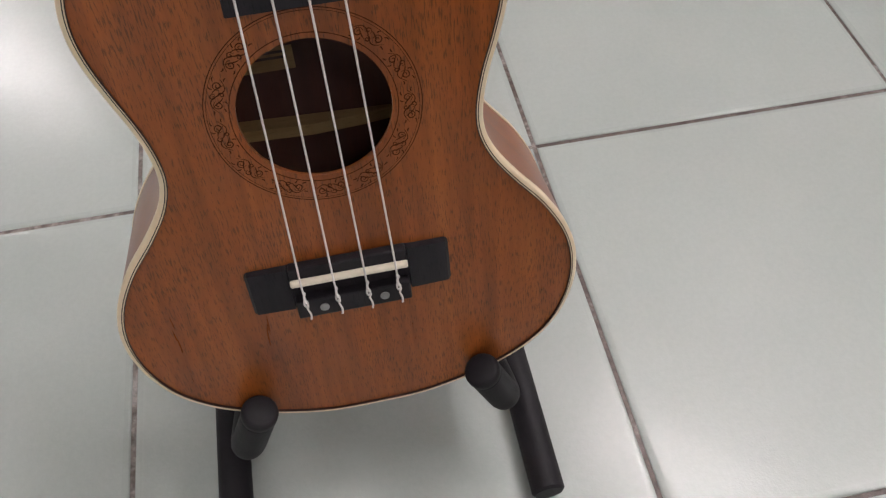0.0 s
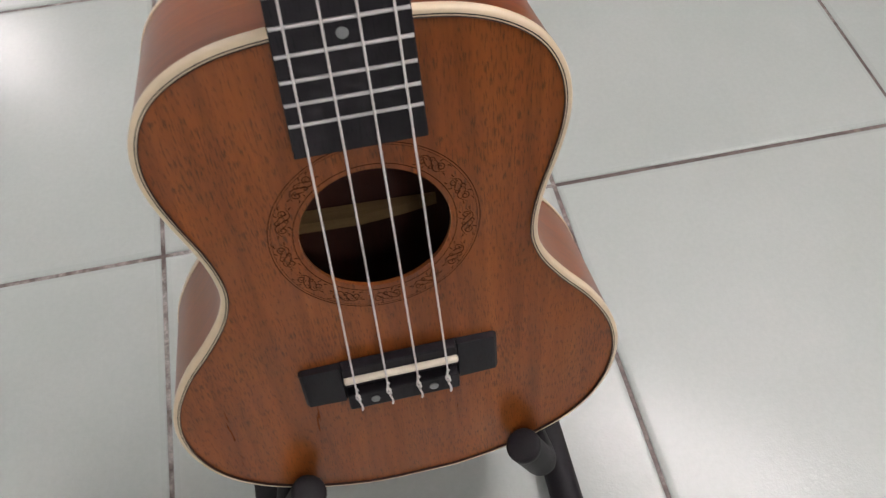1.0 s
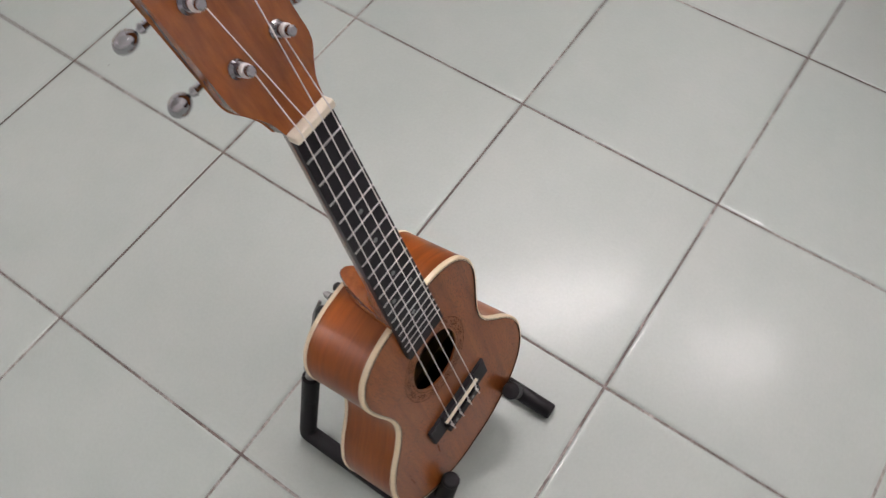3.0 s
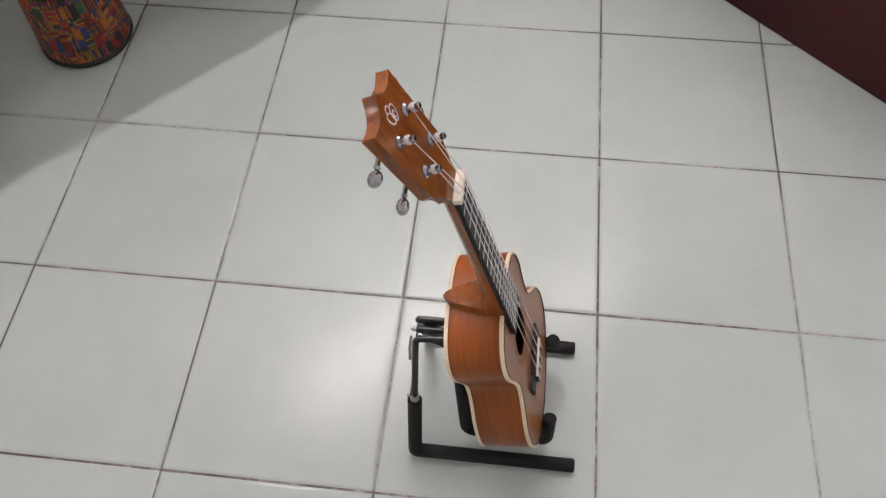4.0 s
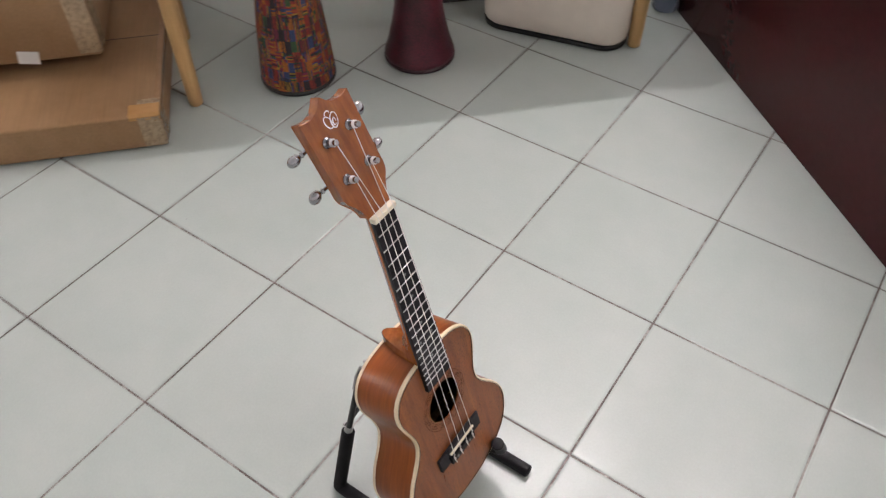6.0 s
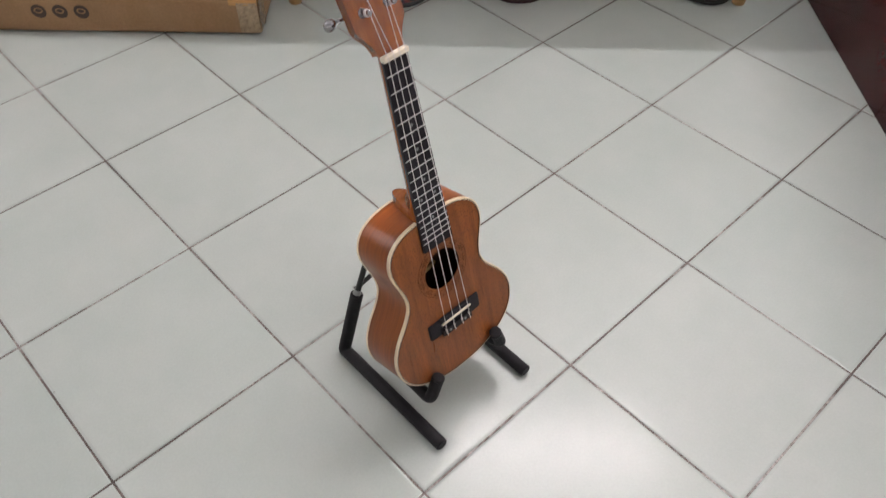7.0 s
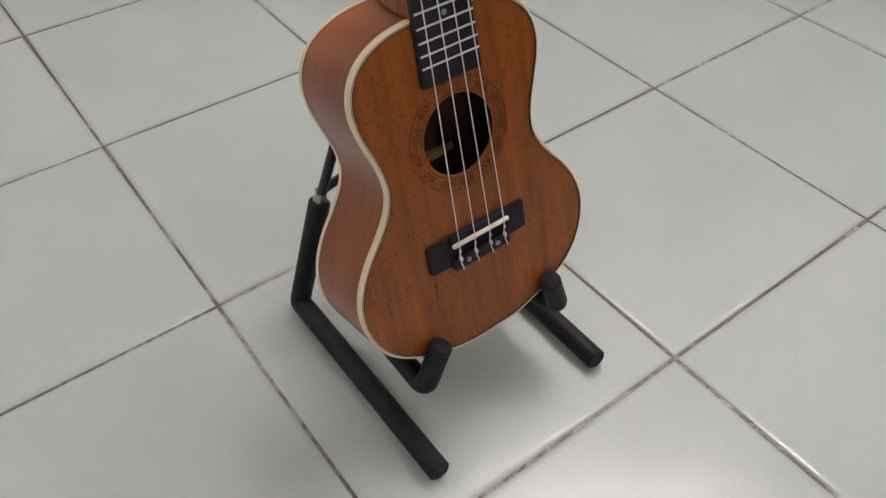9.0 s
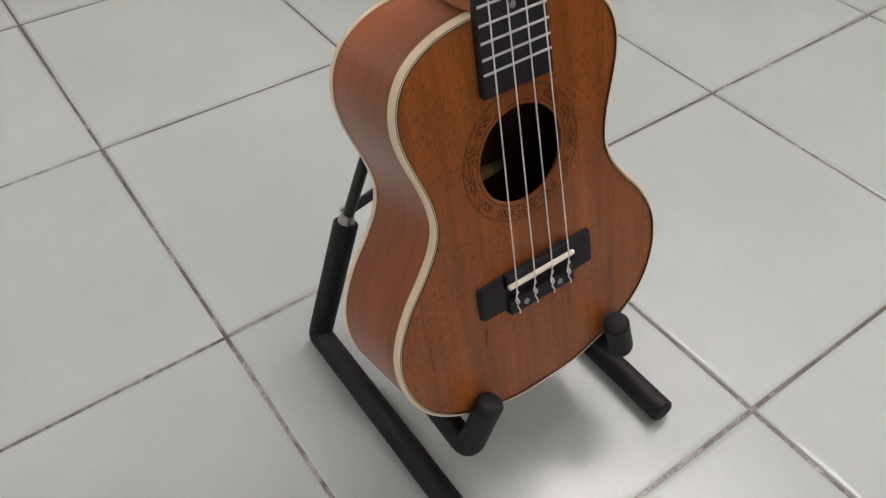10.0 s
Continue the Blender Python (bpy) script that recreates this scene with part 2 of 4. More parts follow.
def glow_material():
    k = Mat("lit_diffuser", (0.9, 0.9, 0.9), 0.5)
    k.b.inputs["Emission Color"].default_value = (1.0, 0.915, 0.94, 1)
    k.b.inputs["Emission Strength"].default_value = TUBE
    return k.m


def plastic_material():
    k = Mat("smoky_blue_plastic", (0.20, 0.235, 0.30), 0.22)
    k.b.inputs["Transmission Weight"].default_value = 0.55
    k.b.inputs["IOR"].default_value = 1.3
    k.put("Roughness", k.grey(k.noise(k.coords(), 40, 3), 0.15, 0.3))
    return k.m


M_GLOW = glow_material()
M_PLASTIC = plastic_material()


# ---- mesh tools ----
def part(name, bm, material, parent=None, label="", smooth=None):
    """Links a bmesh as one mesh object under a thing or a part. smooth: angle in degrees under which edges are rounded."""
    me = bpy.data.meshes.new(name)
    bmesh.ops.recalc_face_normals(bm, faces=bm.faces[:])
    if smooth is not None:
        lim = radians(smooth)
        for f in bm.faces:
            f.smooth = True
        for e in bm.edges:
            e.smooth = len(e.link_faces) == 2 and e.calc_face_angle(0.0) < lim
    bm.to_mesh(me)
    bm.free()
    me.materials.append(material)
    ob = new(name, me)
    ob.parent = parent
    if label:
        tagged(ob, label)
    return ob


def thing(name, m, label, category, group="", kind=""):
    ob = new(name)
    ob.empty_display_size = 0.05
    ob.matrix_basis = m
    return tagged(ob, label, category, group, kind)


def box_bm(x0, x1, y0, y1, z0, z1, bevel=0.0, segs=2):
    bm = bmesh.new()
    bmesh.ops.create_cube(bm, size=1.0, matrix=Matrix.Translation(((x0 + x1) / 2, (y0 + y1) / 2, (z0 + z1) / 2)) @ Matrix.Diagonal((x1 - x0, y1 - y0, z1 - z0, 1)))
    if bevel:
        bmesh.ops.bevel(bm, geom=bm.edges[:], offset=bevel, segments=segs, affect="EDGES", profile=0.5)
    return bm


def rounded(points, r, n=6):
    """The polyline with its inner corners rounded to radius r."""
    pts = [Vector(p) for p in points]
    out = [pts[0]]
    for a, b, c in zip(pts, pts[1:], pts[2:]):
        p, q = (a - b).normalized(), (c - b).normalized()
        half = p.angle(q) / 2
        d = min(r / max(math.tan(half), 1e-4), 0.45 * (a - b).length, 0.45 * (c - b).length)
        s, e = b + p * d, b + q * d
        for i in range(n + 1):
            f = i / n
            out.append(s.lerp(b, f).lerp(b.lerp(e, f), f))
    out.append(pts[-1])
    return out


def tube_into(bm, pts, r, segs=12, cap=True, dome=0.0):
    """A tube along a polyline; r: a number or one for each point. dome: rounds the end by so much."""
    pts = [Vector(p) for p in pts]
    rs = list(r) if isinstance(r, (list, tuple)) else [r] * len(pts)
    if dome:
        t0, t1 = (pts[1] - pts[0]).normalized(), (pts[-1] - pts[-2]).normalized()
        pts = [pts[0] + t0 * 0, pts[0] + t0 * dome] + pts[1:-1] + [pts[-1] - t1 * dome, pts[-1]]
        rs = [rs[0] - dome, rs[0]] + rs[1:-1] + [rs[-1], rs[-1] - dome]
    ref = None
    rings = []
    for i, p in enumerate(pts):
        tan = (pts[min(i + 1, len(pts) - 1)] - pts[max(i - 1, 0)]).normalized()
        if ref is None:
            ref = tan.orthogonal().normalized()
        ref = (ref - tan * ref.dot(tan)).normalized()
        side = tan.cross(ref)
        rings.append([bm.verts.new(p + (ref * math.cos(a) + side * math.sin(a)) * rs[i]) for a in (2 * math.pi * j / segs for j in range(segs))])
    for a, b in zip(rings, rings[1:]):
        for j in range(segs):
            bm.faces.new((a[j], a[(j + 1) % segs], b[(j + 1) % segs], b[j]))
    if cap:
        bm.faces.new(rings[0][::-1])
        bm.faces.new(rings[-1])
    return bm


def tube_bm(pts, r, segs=12, cap=True, dome=0.0):
    return tube_into(bmesh.new(), pts, r, segs, cap, dome)


def lathe_bm(profile, segs=48, uv=False):
    """Turns (radius, height) pairs about z."""
    bm = bmesh.new()
    layer = bm.loops.layers.uv.new("UVMap") if uv else None
    rings = [[bm.verts.new((max(r, 1e-5) * math.cos(2 * math.pi * j / segs), max(r, 1e-5) * math.sin(2 * math.pi * j / segs), z)) for j in range(segs)] for r, z in profile]
    for i, (a, b) in enumerate(zip(rings, rings[1:])):
        for j in range(segs):
            f = bm.faces.new((a[j], a[(j + 1) % segs], b[(j + 1) % segs], b[j]))
            if uv:
                for lp, (ju, iv) in zip(f.loops, ((j, i), (j + 1, i), (j + 1, i + 1), (j, i + 1))):
                    lp[layer].uv = (ju / segs, profile[iv][1])
    bm.faces.new(rings[0][::-1])
    bm.faces.new(rings[-1])
    return bm


def ellipsoid_bm(c, rx, ry, rz, turn=None, seg=20):
    bm = bmesh.new()
    m = Matrix.Translation(c) @ (turn or Matrix()) @ Matrix.Diagonal((rx, ry, rz, 1))
    bmesh.ops.create_uvsphere(bm, u_segments=seg, v_segments=seg // 2, radius=1.0, matrix=m)
    return bm


def loft_bm(sections):
    """Joins closed rings of equal length and caps both ends."""
    bm = bmesh.new()
    rings = [[bm.verts.new(p) for p in s] for s in sections]
    n = len(rings[0])
    for a, b in zip(rings, rings[1:]):
        for j in range(n):
            bm.faces.new((a[j], a[(j + 1) % n], b[(j + 1) % n], b[j]))
    bm.faces.new(rings[0][::-1])
    bm.faces.new(rings[-1])
    return bm


def ribbon_into(bm, pts, width, lift=0.0, closed=False, taper=False):
    """A flat band along (x, y) points at height lift."""
    pts = [Vector((p[0], p[1], lift)) for p in pts]
    n = len(pts)
    rows = []
    for i, p in enumerate(pts):
        a, b = (pts[i - 1], pts[(i + 1) % n]) if closed else (pts[max(i - 1, 0)], pts[min(i + 1, n - 1)])
        d = (b - a).normalized()
        w = width * (0.35 + 0.65 * math.sin(math.pi * (i + 0.5) / n)) if taper else width
        s = Vector((-d.y, d.x, 0)) * w / 2
        rows.append((bm.verts.new(p - s), bm.verts.new(p + s)))
    pairs = list(zip(rows, rows[1:])) + ([(rows[-1], rows[0])] if closed else [])
    for (a, b), (c, d) in pairs:
        bm.faces.new((a, c, d, b))
    return bm


def spline(points, n, closed=True):
    """A smooth line through the points, n steps to each."""
    pts = [Vector(p) for p in points]
    m, out = len(pts), []
    for i in range(m if closed else m - 1):
        if closed:
            a, b, c, d = (pts[(i + k) % m] for k in (-1, 0, 1, 2))
        else:
            a, b, c, d = pts[max(i - 1, 0)], pts[i], pts[i + 1], pts[min(i + 2, m - 1)]
        for k in range(n):
            t = k / n
            out.append(0.5 * ((2 * b) + (c - a) * t + (2 * a - 5 * b + 4 * c - d) * t * t + (3 * b - a - 3 * c + d) * t ** 3))
    if not closed:
        out.append(pts[-1])
    return out


# ---- room: its axes lie at 46 degrees to the tiles ----
ROOM = pose(0, 0, 0, 0, 0, 46)
S0, S1, N0, N1, HIGH = -4.95, 2.9, 1.45, -3.2, 2.8  # along the table wall, and away from it


def wall(name, x0, x1, y0, y1, label):
    ob = part(name, box_bm(x0, x1, y0, y1, 0, HIGH), M_WALL)
    ob.matrix_basis = ROOM
    return tagged(ob, label, "wall", kind="structure")


wall("wall_north", S0 - 0.15, S1 + 0.15, N0, N0 + 0.15, "plain white painted wall behind the wooden table")
wall("wall_south", S0 - 0.15, S1 + 0.15, N1 - 0.15, N1, "plain white painted wall closing the room")
wall("wall_west", S0 - 0.15, S0, N1, N0, "plain white painted wall beside the stacked boxes")
wall("wall_east", S1, S1 + 0.15, N1, N0, "plain white painted wall behind the dark cabinet")
ceiling = part("ceiling", box_bm(S0 - 0.15, S1 + 0.15, N1 - 0.15, N0 + 0.15, HIGH, HIGH + 0.12), M_CEIL)
ceiling.matrix_basis = ROOM
tagged(ceiling, "plain white painted ceiling", "ceiling", kind="structure")


def tube_light(m, long):
    """A batten with one lit tube under it."""
    t = thing("tube_light", m, "white batten with one lit fluorescent tube on the ceiling", "tube light", "tube lights")
    l = long / 2
    part("batten", box_bm(-l - 0.04, l + 0.04, -0.025, 0.025, -0.045, 0.0, 0.004), M_FRAME, t, "white enamelled batten")
    for x in (-l - 0.03, l + 0.01):
        part("socket", box_bm(x, x + 0.02, -0.016, 0.016, -0.092, -0.046, 0.003), M_FRAME, t, "white tube socket")
    part("tube", tube_bm([(-l, 0, -0.072), (l, 0, -0.072)], 0.019, 16), M_GLOW, t, "glowing fluorescent tube", 40)
    return t


tube_light(ROOM @ pose(0.56, 1.04, HIGH), 1.2)
tube_light(ROOM @ pose(-4.10, 1.22, HIGH), 1.2)
tube_light(ROOM @ pose(1.50, 0.60, HIGH), 0.30)
tube_light(ROOM @ pose(1.95, -1.55, HIGH), 0.50)

# ---- the ukulele: x across, y up the strings, z out of the soundboard, from under the saddle ----
UKE = Matrix(((-0.0037, -0.2533, 0.9674, 0.1956), (0.9999, -0.0146, -0.0000, -0.1515), (0.0141, 0.9673, 0.2533, 0.1677), (0.0000, 0.0000, 0.0000, 1.0000)))
SCALE = 0.3775
HALF = [(0, -97.2), (22, -96.6), (42, -92.5), (62, -85.5), (80, -75.5), (94, -61.5), (102.5, -43), (105, -23), (101.2, -4), (91, 15), (77.5, 32),
        (68.5, 45.5), (64.3, 57.5), (64.3, 69), (67, 82), (71.5, 96), (75.2, 110), (76.2, 123), (73.4, 136), (66.3, 147.5), (55, 156), (40, 161.7), (21, 164.4), (0, 165)]
OUTLINE = [p.to_2d() / 1000 for p in spline([(x, y, 0) for x, y in HALF] + [(-x, y, 0) for x, y in HALF[-2:0:-1]], 5)]
COUNT = len(OUTLINE)
NORMALS = []
for i in range(COUNT):
    d = (OUTLINE[(i + 1) % COUNT] - OUTLINE[i - 1]).normalized()
    NORMALS.append(Vector((d.y, -d.x)))
HOLE, HOLE_R = Vector((0.0, 0.0775)), 0.0293


def inset(i, off):
    return OUTLINE[i] + NORMALS[i] * off


def depth(y):
    return -(0.0650 - 0.0005 * (0.165 - y) / 0.262)


def sweep_bm(profile, at_back=False):
    """A band along the outline; profile: (offset, height) corners."""
    rings = []
    for i in range(COUNT):
        base = depth(OUTLINE[i].y) if at_back else 0.0
        rings.append([(*inset(i, o), base + h) for o, h in profile])
    bm = bmesh.new()
    vs = [[bm.verts.new(p) for p in r] for r in rings]
    n = len(profile)
    for i in range(COUNT):
        a, b = vs[i], vs[(i + 1) % COUNT]
        for j in range(n):
            bm.faces.new((a[j], a[(j + 1) % n], b[(j + 1) % n], b[j]))
    return bm


def plate_bm(off, rings_at, thick):
    """The soundboard: from the hole out to the outline, with its thickness."""
    bm = bmesh.new()
    top, low = [], []
    for i in range(COUNT):
        edge = inset(i, off)
        d = (edge - HOLE).normalized()
        rim = HOLE + d * HOLE_R
        pts = [rim.lerp(edge, f) for f in rings_at]
        top.append([bm.verts.new((*p, 0)) for p in pts])
        low.append([bm.verts.new((*p, -thick)) for p in pts])
    k = len(rings_at)
    for i in range(COUNT):
        j = (i + 1) % COUNT
        for a in range(k - 1):
            bm.faces.new((top[i][a], top[i][a + 1], top[j][a + 1], top[j][a]))
            bm.faces.new((low[i][a], low[j][a], low[j][a + 1], low[i][a + 1]))
        bm.faces.new((top[i][0], top[j][0], low[j][0], low[i][0]))
        bm.faces.new((top[i][-1], low[i][-1], low[j][-1], top[j][-1]))
    return bm


def neck_section(y, half, front, deep, pinch=1.0):
    """A half-round ring across the neck; pinch narrows its back."""
    out = []
    for k in range(17):
        a = math.pi * k / 16
        c, s = math.cos(a), math.sin(a)
        x = half * math.copysign(abs(c) ** 0.8, c) * (1 - (1 - pinch) * s)
        out.append((x, y, front - deep * s ** 0.85))
    return out


HEAD_TILT = radians(12.0)


def head(a, b, c):
    """A place on the tilted headstock: across, up from the nut, out of its face."""
    return (a - 0.022 * b, 0.3785 + b * math.cos(HEAD_TILT) + c * math.sin(HEAD_TILT), 0.0012 - b * math.sin(HEAD_TILT) + c * math.cos(HEAD_TILT))


def fret_half(y):
    return 0.0233 + (0.0163 - 0.0233) * (y - 0.1205) / (0.374 - 0.1205)


def scroll_lines():
    """One leafy scroll of the rosette, as lines of (along, across) in millimetres."""
    lines = []
    for sx, cx, cy, r0, turns, a0 in ((1, -4.6, 0.8, 2.2, 1.5, -0.6), (-1, 4.6, -0.8, 2.2, 1.5, 2.5), (1, -0.6, -1.6, 1.5, 1.2, 0.8), (-1, 1.0, 1.7, 1.5, 1.2, 3.6)):
        lines.append([(cx + r0 * (1 - 0.8 * f) * math.cos(a0 + sx * turns * 2 * math.pi * f), cy + r0 * (1 - 0.8 * f) * math.sin(a0 + sx * turns * 2 * math.pi * f)) for f in (i / 20 for i in range(21))])
    lines.append([(x, 2.4 * math.sin(x * 0.42)) for x in (-8.2 + 16.4 * i / 26 for i in range(27))])
    lines.append([(x, 2.9 * math.cos(x * 0.33) - 0.6) for x in (-5.5 + 5 * i / 10 for i in range(11))])
    lines.append([(x, -2.9 * math.cos(x * 0.33) + 0.6) for x in (0.5 + 5 * i / 10 for i in range(11))])
    for x0, y0, ang in ((-7.4, -1.2, 2.4), (7.4, 1.2, -0.7), (-2.6, 2.6, 1.2), (2.6, -2.6, -1.9), (-6.2, 3.0, 2.0), (6.2, -3.0, -1.1)):
        lines.append([(x0 + 1.9 * f * math.cos(ang + 0.8 * f), y0 + 1.9 * f * math.sin(ang + 0.8 * f)) for f in (i / 6 for i in range(7))])
    return lines


def build_ukulele():
    uke = thing("ukulele", UKE, "satin mahogany concert ukulele with cream binding on a black stand", "ukulele")
    board = part("soundboard", plate_bm(-0.0015, (0, 0.04, 0.2, 0.4, 0.6, 0.8, 0.95, 1.0), 0.002), M_TOP, uke, "mahogany soundboard with dark vertical grain", 40)
    part("binding", sweep_bm([(0.0004, -0.0040), (0.0004, -0.0004), (-0.0002, 0.0003), (-0.0016, 0.0003), (-0.0016, -0.0040)]), M_CREAM, uke, "cream plastic binding round the front edge", 50)
    for a, b, mat, say in ((0.0015, 0.0019, M_BLACK, "thin black purfling line"), (0.0019, 0.0024, M_CREAM, "hair-thin cream purfling line"), (0.0024, 0.0028, M_BLACK, "thin black purfling line")):
        part("purfling", sweep_bm([(-a, 0.0004), (-b, 0.0004), (-b, -0.001), (-a, -0.001)]), mat, uke, say, 50)
    part("back_binding", sweep_bm([(0.0004, 0.0034), (0.0004, -0.0002), (-0.0006, -0.0012), (-0.0021, -0.0012), (-0.0021, 0.0034)], True), M_CREAM, uke, "cream plastic binding round the back edge", 50)

    side = bmesh.new()
    rows = []
    for i in range(COUNT):
        d = depth(OUTLINE[i].y)
        rows.append([side.verts.new((*inset(i, o), z)) for o, z in ((0, -0.0038), (0, d * 0.5), (0, d + 0.0032), (-0.0022, d + 0.0032), (-0.0022, d * 0.5), (-0.0022, -0.0038))])
    for i in range(COUNT):
        a, b = rows[i], rows[(i + 1) % COUNT]
        for j in range(6):
            side.faces.new((a[j], a[(j + 1) % 6], b[(j + 1) % 6], b[j]))
    part("side", side, M_SIDE, uke, "glossy reddish mahogany side", 50)

    back, lining = bmesh.new(), bmesh.new()
    mid = Vector((0, 0.03))
    outer, inner = [], []
    for i in range(COUNT):
        e = inset(i, -0.0026)
        cols = []
        for f in (0.12, 0.5, 0.8, 1.0):
            p = mid.lerp(e, f)
            cols.append((p, depth(p.y) - 0.0012 - 0.003 * (1 - f * f)))
        outer.append([back.verts.new((*p, z)) for p, z in cols])
        inner.append([lining.verts.new((*p, z + 0.0024)) for p, z in cols + [(inset(i, -0.0026), -0.0012)]])
    for i in range(COUNT):
        j = (i + 1) % COUNT
        for a in range(3):
            back.faces.new((outer[i][a], outer[j][a], outer[j][a + 1], outer[i][a + 1]))
    back.faces.new([o[0] for o in outer])
    for i in range(COUNT):
        j = (i + 1) % COUNT
        for a in range(4):
            lining.faces.new((inner[i][a], inner[i][a + 1], inner[j][a + 1], inner[j][a]))
    lining.faces.new([o[0] for o in inner])
    part("lining", lining, M_INNER, uke, "raw wood inside the body, its colour darkened for shade", 40)
    part("back", back, M_SIDE, uke, "reddish mahogany back", 40)

    # inside, seen through the sound hole
    zb = depth(0.037) + 0.0008
    rows = []
    for x, hh in ((-0.064, 0.006), (-0.04, 0.0085), (-0.005, 0.0085), (0.018, 0.005), (0.033, 0.0012)):
        y = 0.0365 - 0.05 * (x + 0.0)
        rows.append([(x, y - 0.0035, zb), (x, y - 0.0028, zb + hh), (x, y + 0.0028, zb + hh), (x, y + 0.0035, zb)])
    part("brace", loft_bm(rows), M_BRACE, uke, "pale tapered spruce brace inside the back")
    zl = depth(-0.02) + 0.0008
    rows = [[(x, -0.031, zl), (x, -0.028, zl + hh), (x, -0.017, zl + hh), (x, -0.014, zl)] for x, hh in ((-0.09, 0.003), (-0.06, 0.009), (0.06, 0.009), (0.09, 0.003))]
    part("brace", loft_bm(rows), M_BRACE, uke, "pale tapered spruce brace inside the back")
    part("neck_block", box_bm(-0.024, 0.024, 0.142, 0.1615, -0.048, -0.0025, 0.002), M_INNER, uke, "wooden block inside the neck end, darkened like the lining")
    zb = depth(0.065)
    label = part("label", box_bm(-0.056, -0.007, 0.0650, 0.0760, zb + 0.0014, zb + 0.0018), M_BRACE, uke, "small tan paper label inside")

    for y in (0.0712, 0.0738):
        part("text_bar", box_bm(-0.030, -0.010, y - 0.0006, y + 0.0006, zb + 0.0019, zb + 0.0021), M_INK, label, "dark printed bar")

    # rosette
    ros = bmesh.new()
    for r, w in ((0.0408, 0.00038), (0.0398, 0.0002), (0.0316, 0.00038)):
        ribbon_into(ros, [HOLE + Vector((math.cos(a), math.sin(a))) * r for a in (2 * math.pi * i / 120 for i in range(120))], w, 0.00025, True)
    rosette = part("rosette", ros, M_ETCH, uke, "dark etched rings round the sound hole")
    lines = scroll_lines()
    for k in range(13):
        a0 = 2 * math.pi * (k + 0.5) / 13 + math.pi / 2
        if abs(math.sin((a0 - math.pi / 2) / 2)) < 0.2:
            continue
        bm = bmesh.new()
        for ln in lines:
            pts = []
            for x, y in ln:
                r, a = 0.0359 + y * 0.00088, a0 + (x / 1000) * 0.84 / 0.0359
                pts.append(HOLE + Vector((math.cos(a), math.sin(a))) * r)
            ribbon_into(bm, pts, 0.00048, 0.00028, False, True)
        part("scroll", bm, M_ETCH, rosette)

    # neck and heel
    rows = [neck_section(0.3925, 0.0168, -0.0048, 0.0085), neck_section(0.379, 0.0165, 0.0006, 0.0124), neck_section(0.365, 0.0167, 0.0012, 0.0135), neck_section(0.30, 0.0184, 0.0012, 0.0145), neck_section(0.24, 0.0200, 0.0012, 0.016),
            neck_section(0.212, 0.0206, 0.0012, 0.0165), neck_section(0.198, 0.0210, 0.0012, 0.0195, 0.97), neck_section(0.1890, 0.0213, 0.0012, 0.025, 0.90), neck_section(0.1830, 0.0216, 0.0012, 0.033, 0.80),
            neck_section(0.1790, 0.0217, 0.0012, 0.043, 0.70), neck_section(0.1768, 0.0218, 0.0012, 0.055, 0.60), neck_section(0.1758, 0.0219, 0.0012, 0.0672, 0.54), neck_section(0.1740, 0.0219, 0.0012, 0.0690, 0.54), neck_section(0.170, 0.0220, 0.0012, 0.0682, 0.60), neck_section(0.1655, 0.0225, 0.0006, 0.0672, 0.72)]
    part("neck", loft_bm(rows), M_NECK, uke, "satin mahogany neck with a carved heel", 35)

    # headstock
    edge = [(0.0166, 0.0012), (0.0173, 0.005), (0.0195, 0.0125), (0.0245, 0.021), (0.0298, 0.0285), (0.0317, 0.036), (0.0318, 0.046), (0.0322, 0.07), (0.0328, 0.1), (0.0335, 0.1200)]
    side_pts = [p.to_2d() for p in spline([(x, y, 0) for x, y in edge], 3, False)]
    crown = [p.to_2d() for p in spline([(0.0335, 0.1200, 0), (0.0265, 0.1182, 0), (0.0185, 0.1178, 0), (0.0105, 0.1200, 0), (0.0045, 0.1246, 0), (0.0, 0.1296, 0)], 4, False)][1:]
    half = side_pts + crown
    ring = half + [Vector((-p.x, p.y)) for p in half[-2::-1]]
    bm = bmesh.new()
    sets = []
    for grow, c in ((-0.0006, 0.0), (0.0, -0.0008), (0.0, -0.0112), (-0.0008, -0.012)):
        sets.append([bm.verts.new(head(p.x + math.copysign(grow, p.x), p.y + (grow if p.y > 0.1 else 0), c)) for p in ring])
    for a, b in zip(sets, sets[1:]):
        for j in range(len(ring)):
            k = (j + 1) % len(ring)
            bm.faces.new((a[j], a[k], b[k], b[j]))
    for s in (sets[0], sets[-1]):
        bmesh.ops.triangle_fill(bm, edges=[bm.edges.get((s[j], s[(j + 1) % len(s)])) for j in range(len(s))], use_beauty=True)
    headstock = part("headstock", bm, M_NECK, uke, "mahogany headstock with a scalloped crown", 35)

    # pale looping mark on the headstock
    bm = bmesh.new()
    for cx, cy, rx, ry, tilt, a0, a1 in ((-0.0040, 0.1045, 0.0038, 0.0066, 0.30, 0, 6.3), (0.0034, 0.1035, 0.0044, 0.0074, -0.28, 0.3, 6.6), (0.0030, 0.1020, 0.0018, 0.0034, -0.2, 0.0, 5.6), (-0.001, 0.1125, 0.0030, 0.0022, 0.15, -0.6, 3.6)):
        pts = []
        for i in range(33):
            a = a0 + (a1 - a0) * i / 32
            x, y = rx * math.cos(a), ry * math.sin(a)
            pts.append((cx + x * math.cos(tilt) - y * math.sin(tilt), cy + x * math.sin(tilt) + y * math.cos(tilt)))
        ribbon_into(bm, pts, 0.0012, 0.0003, False, True)
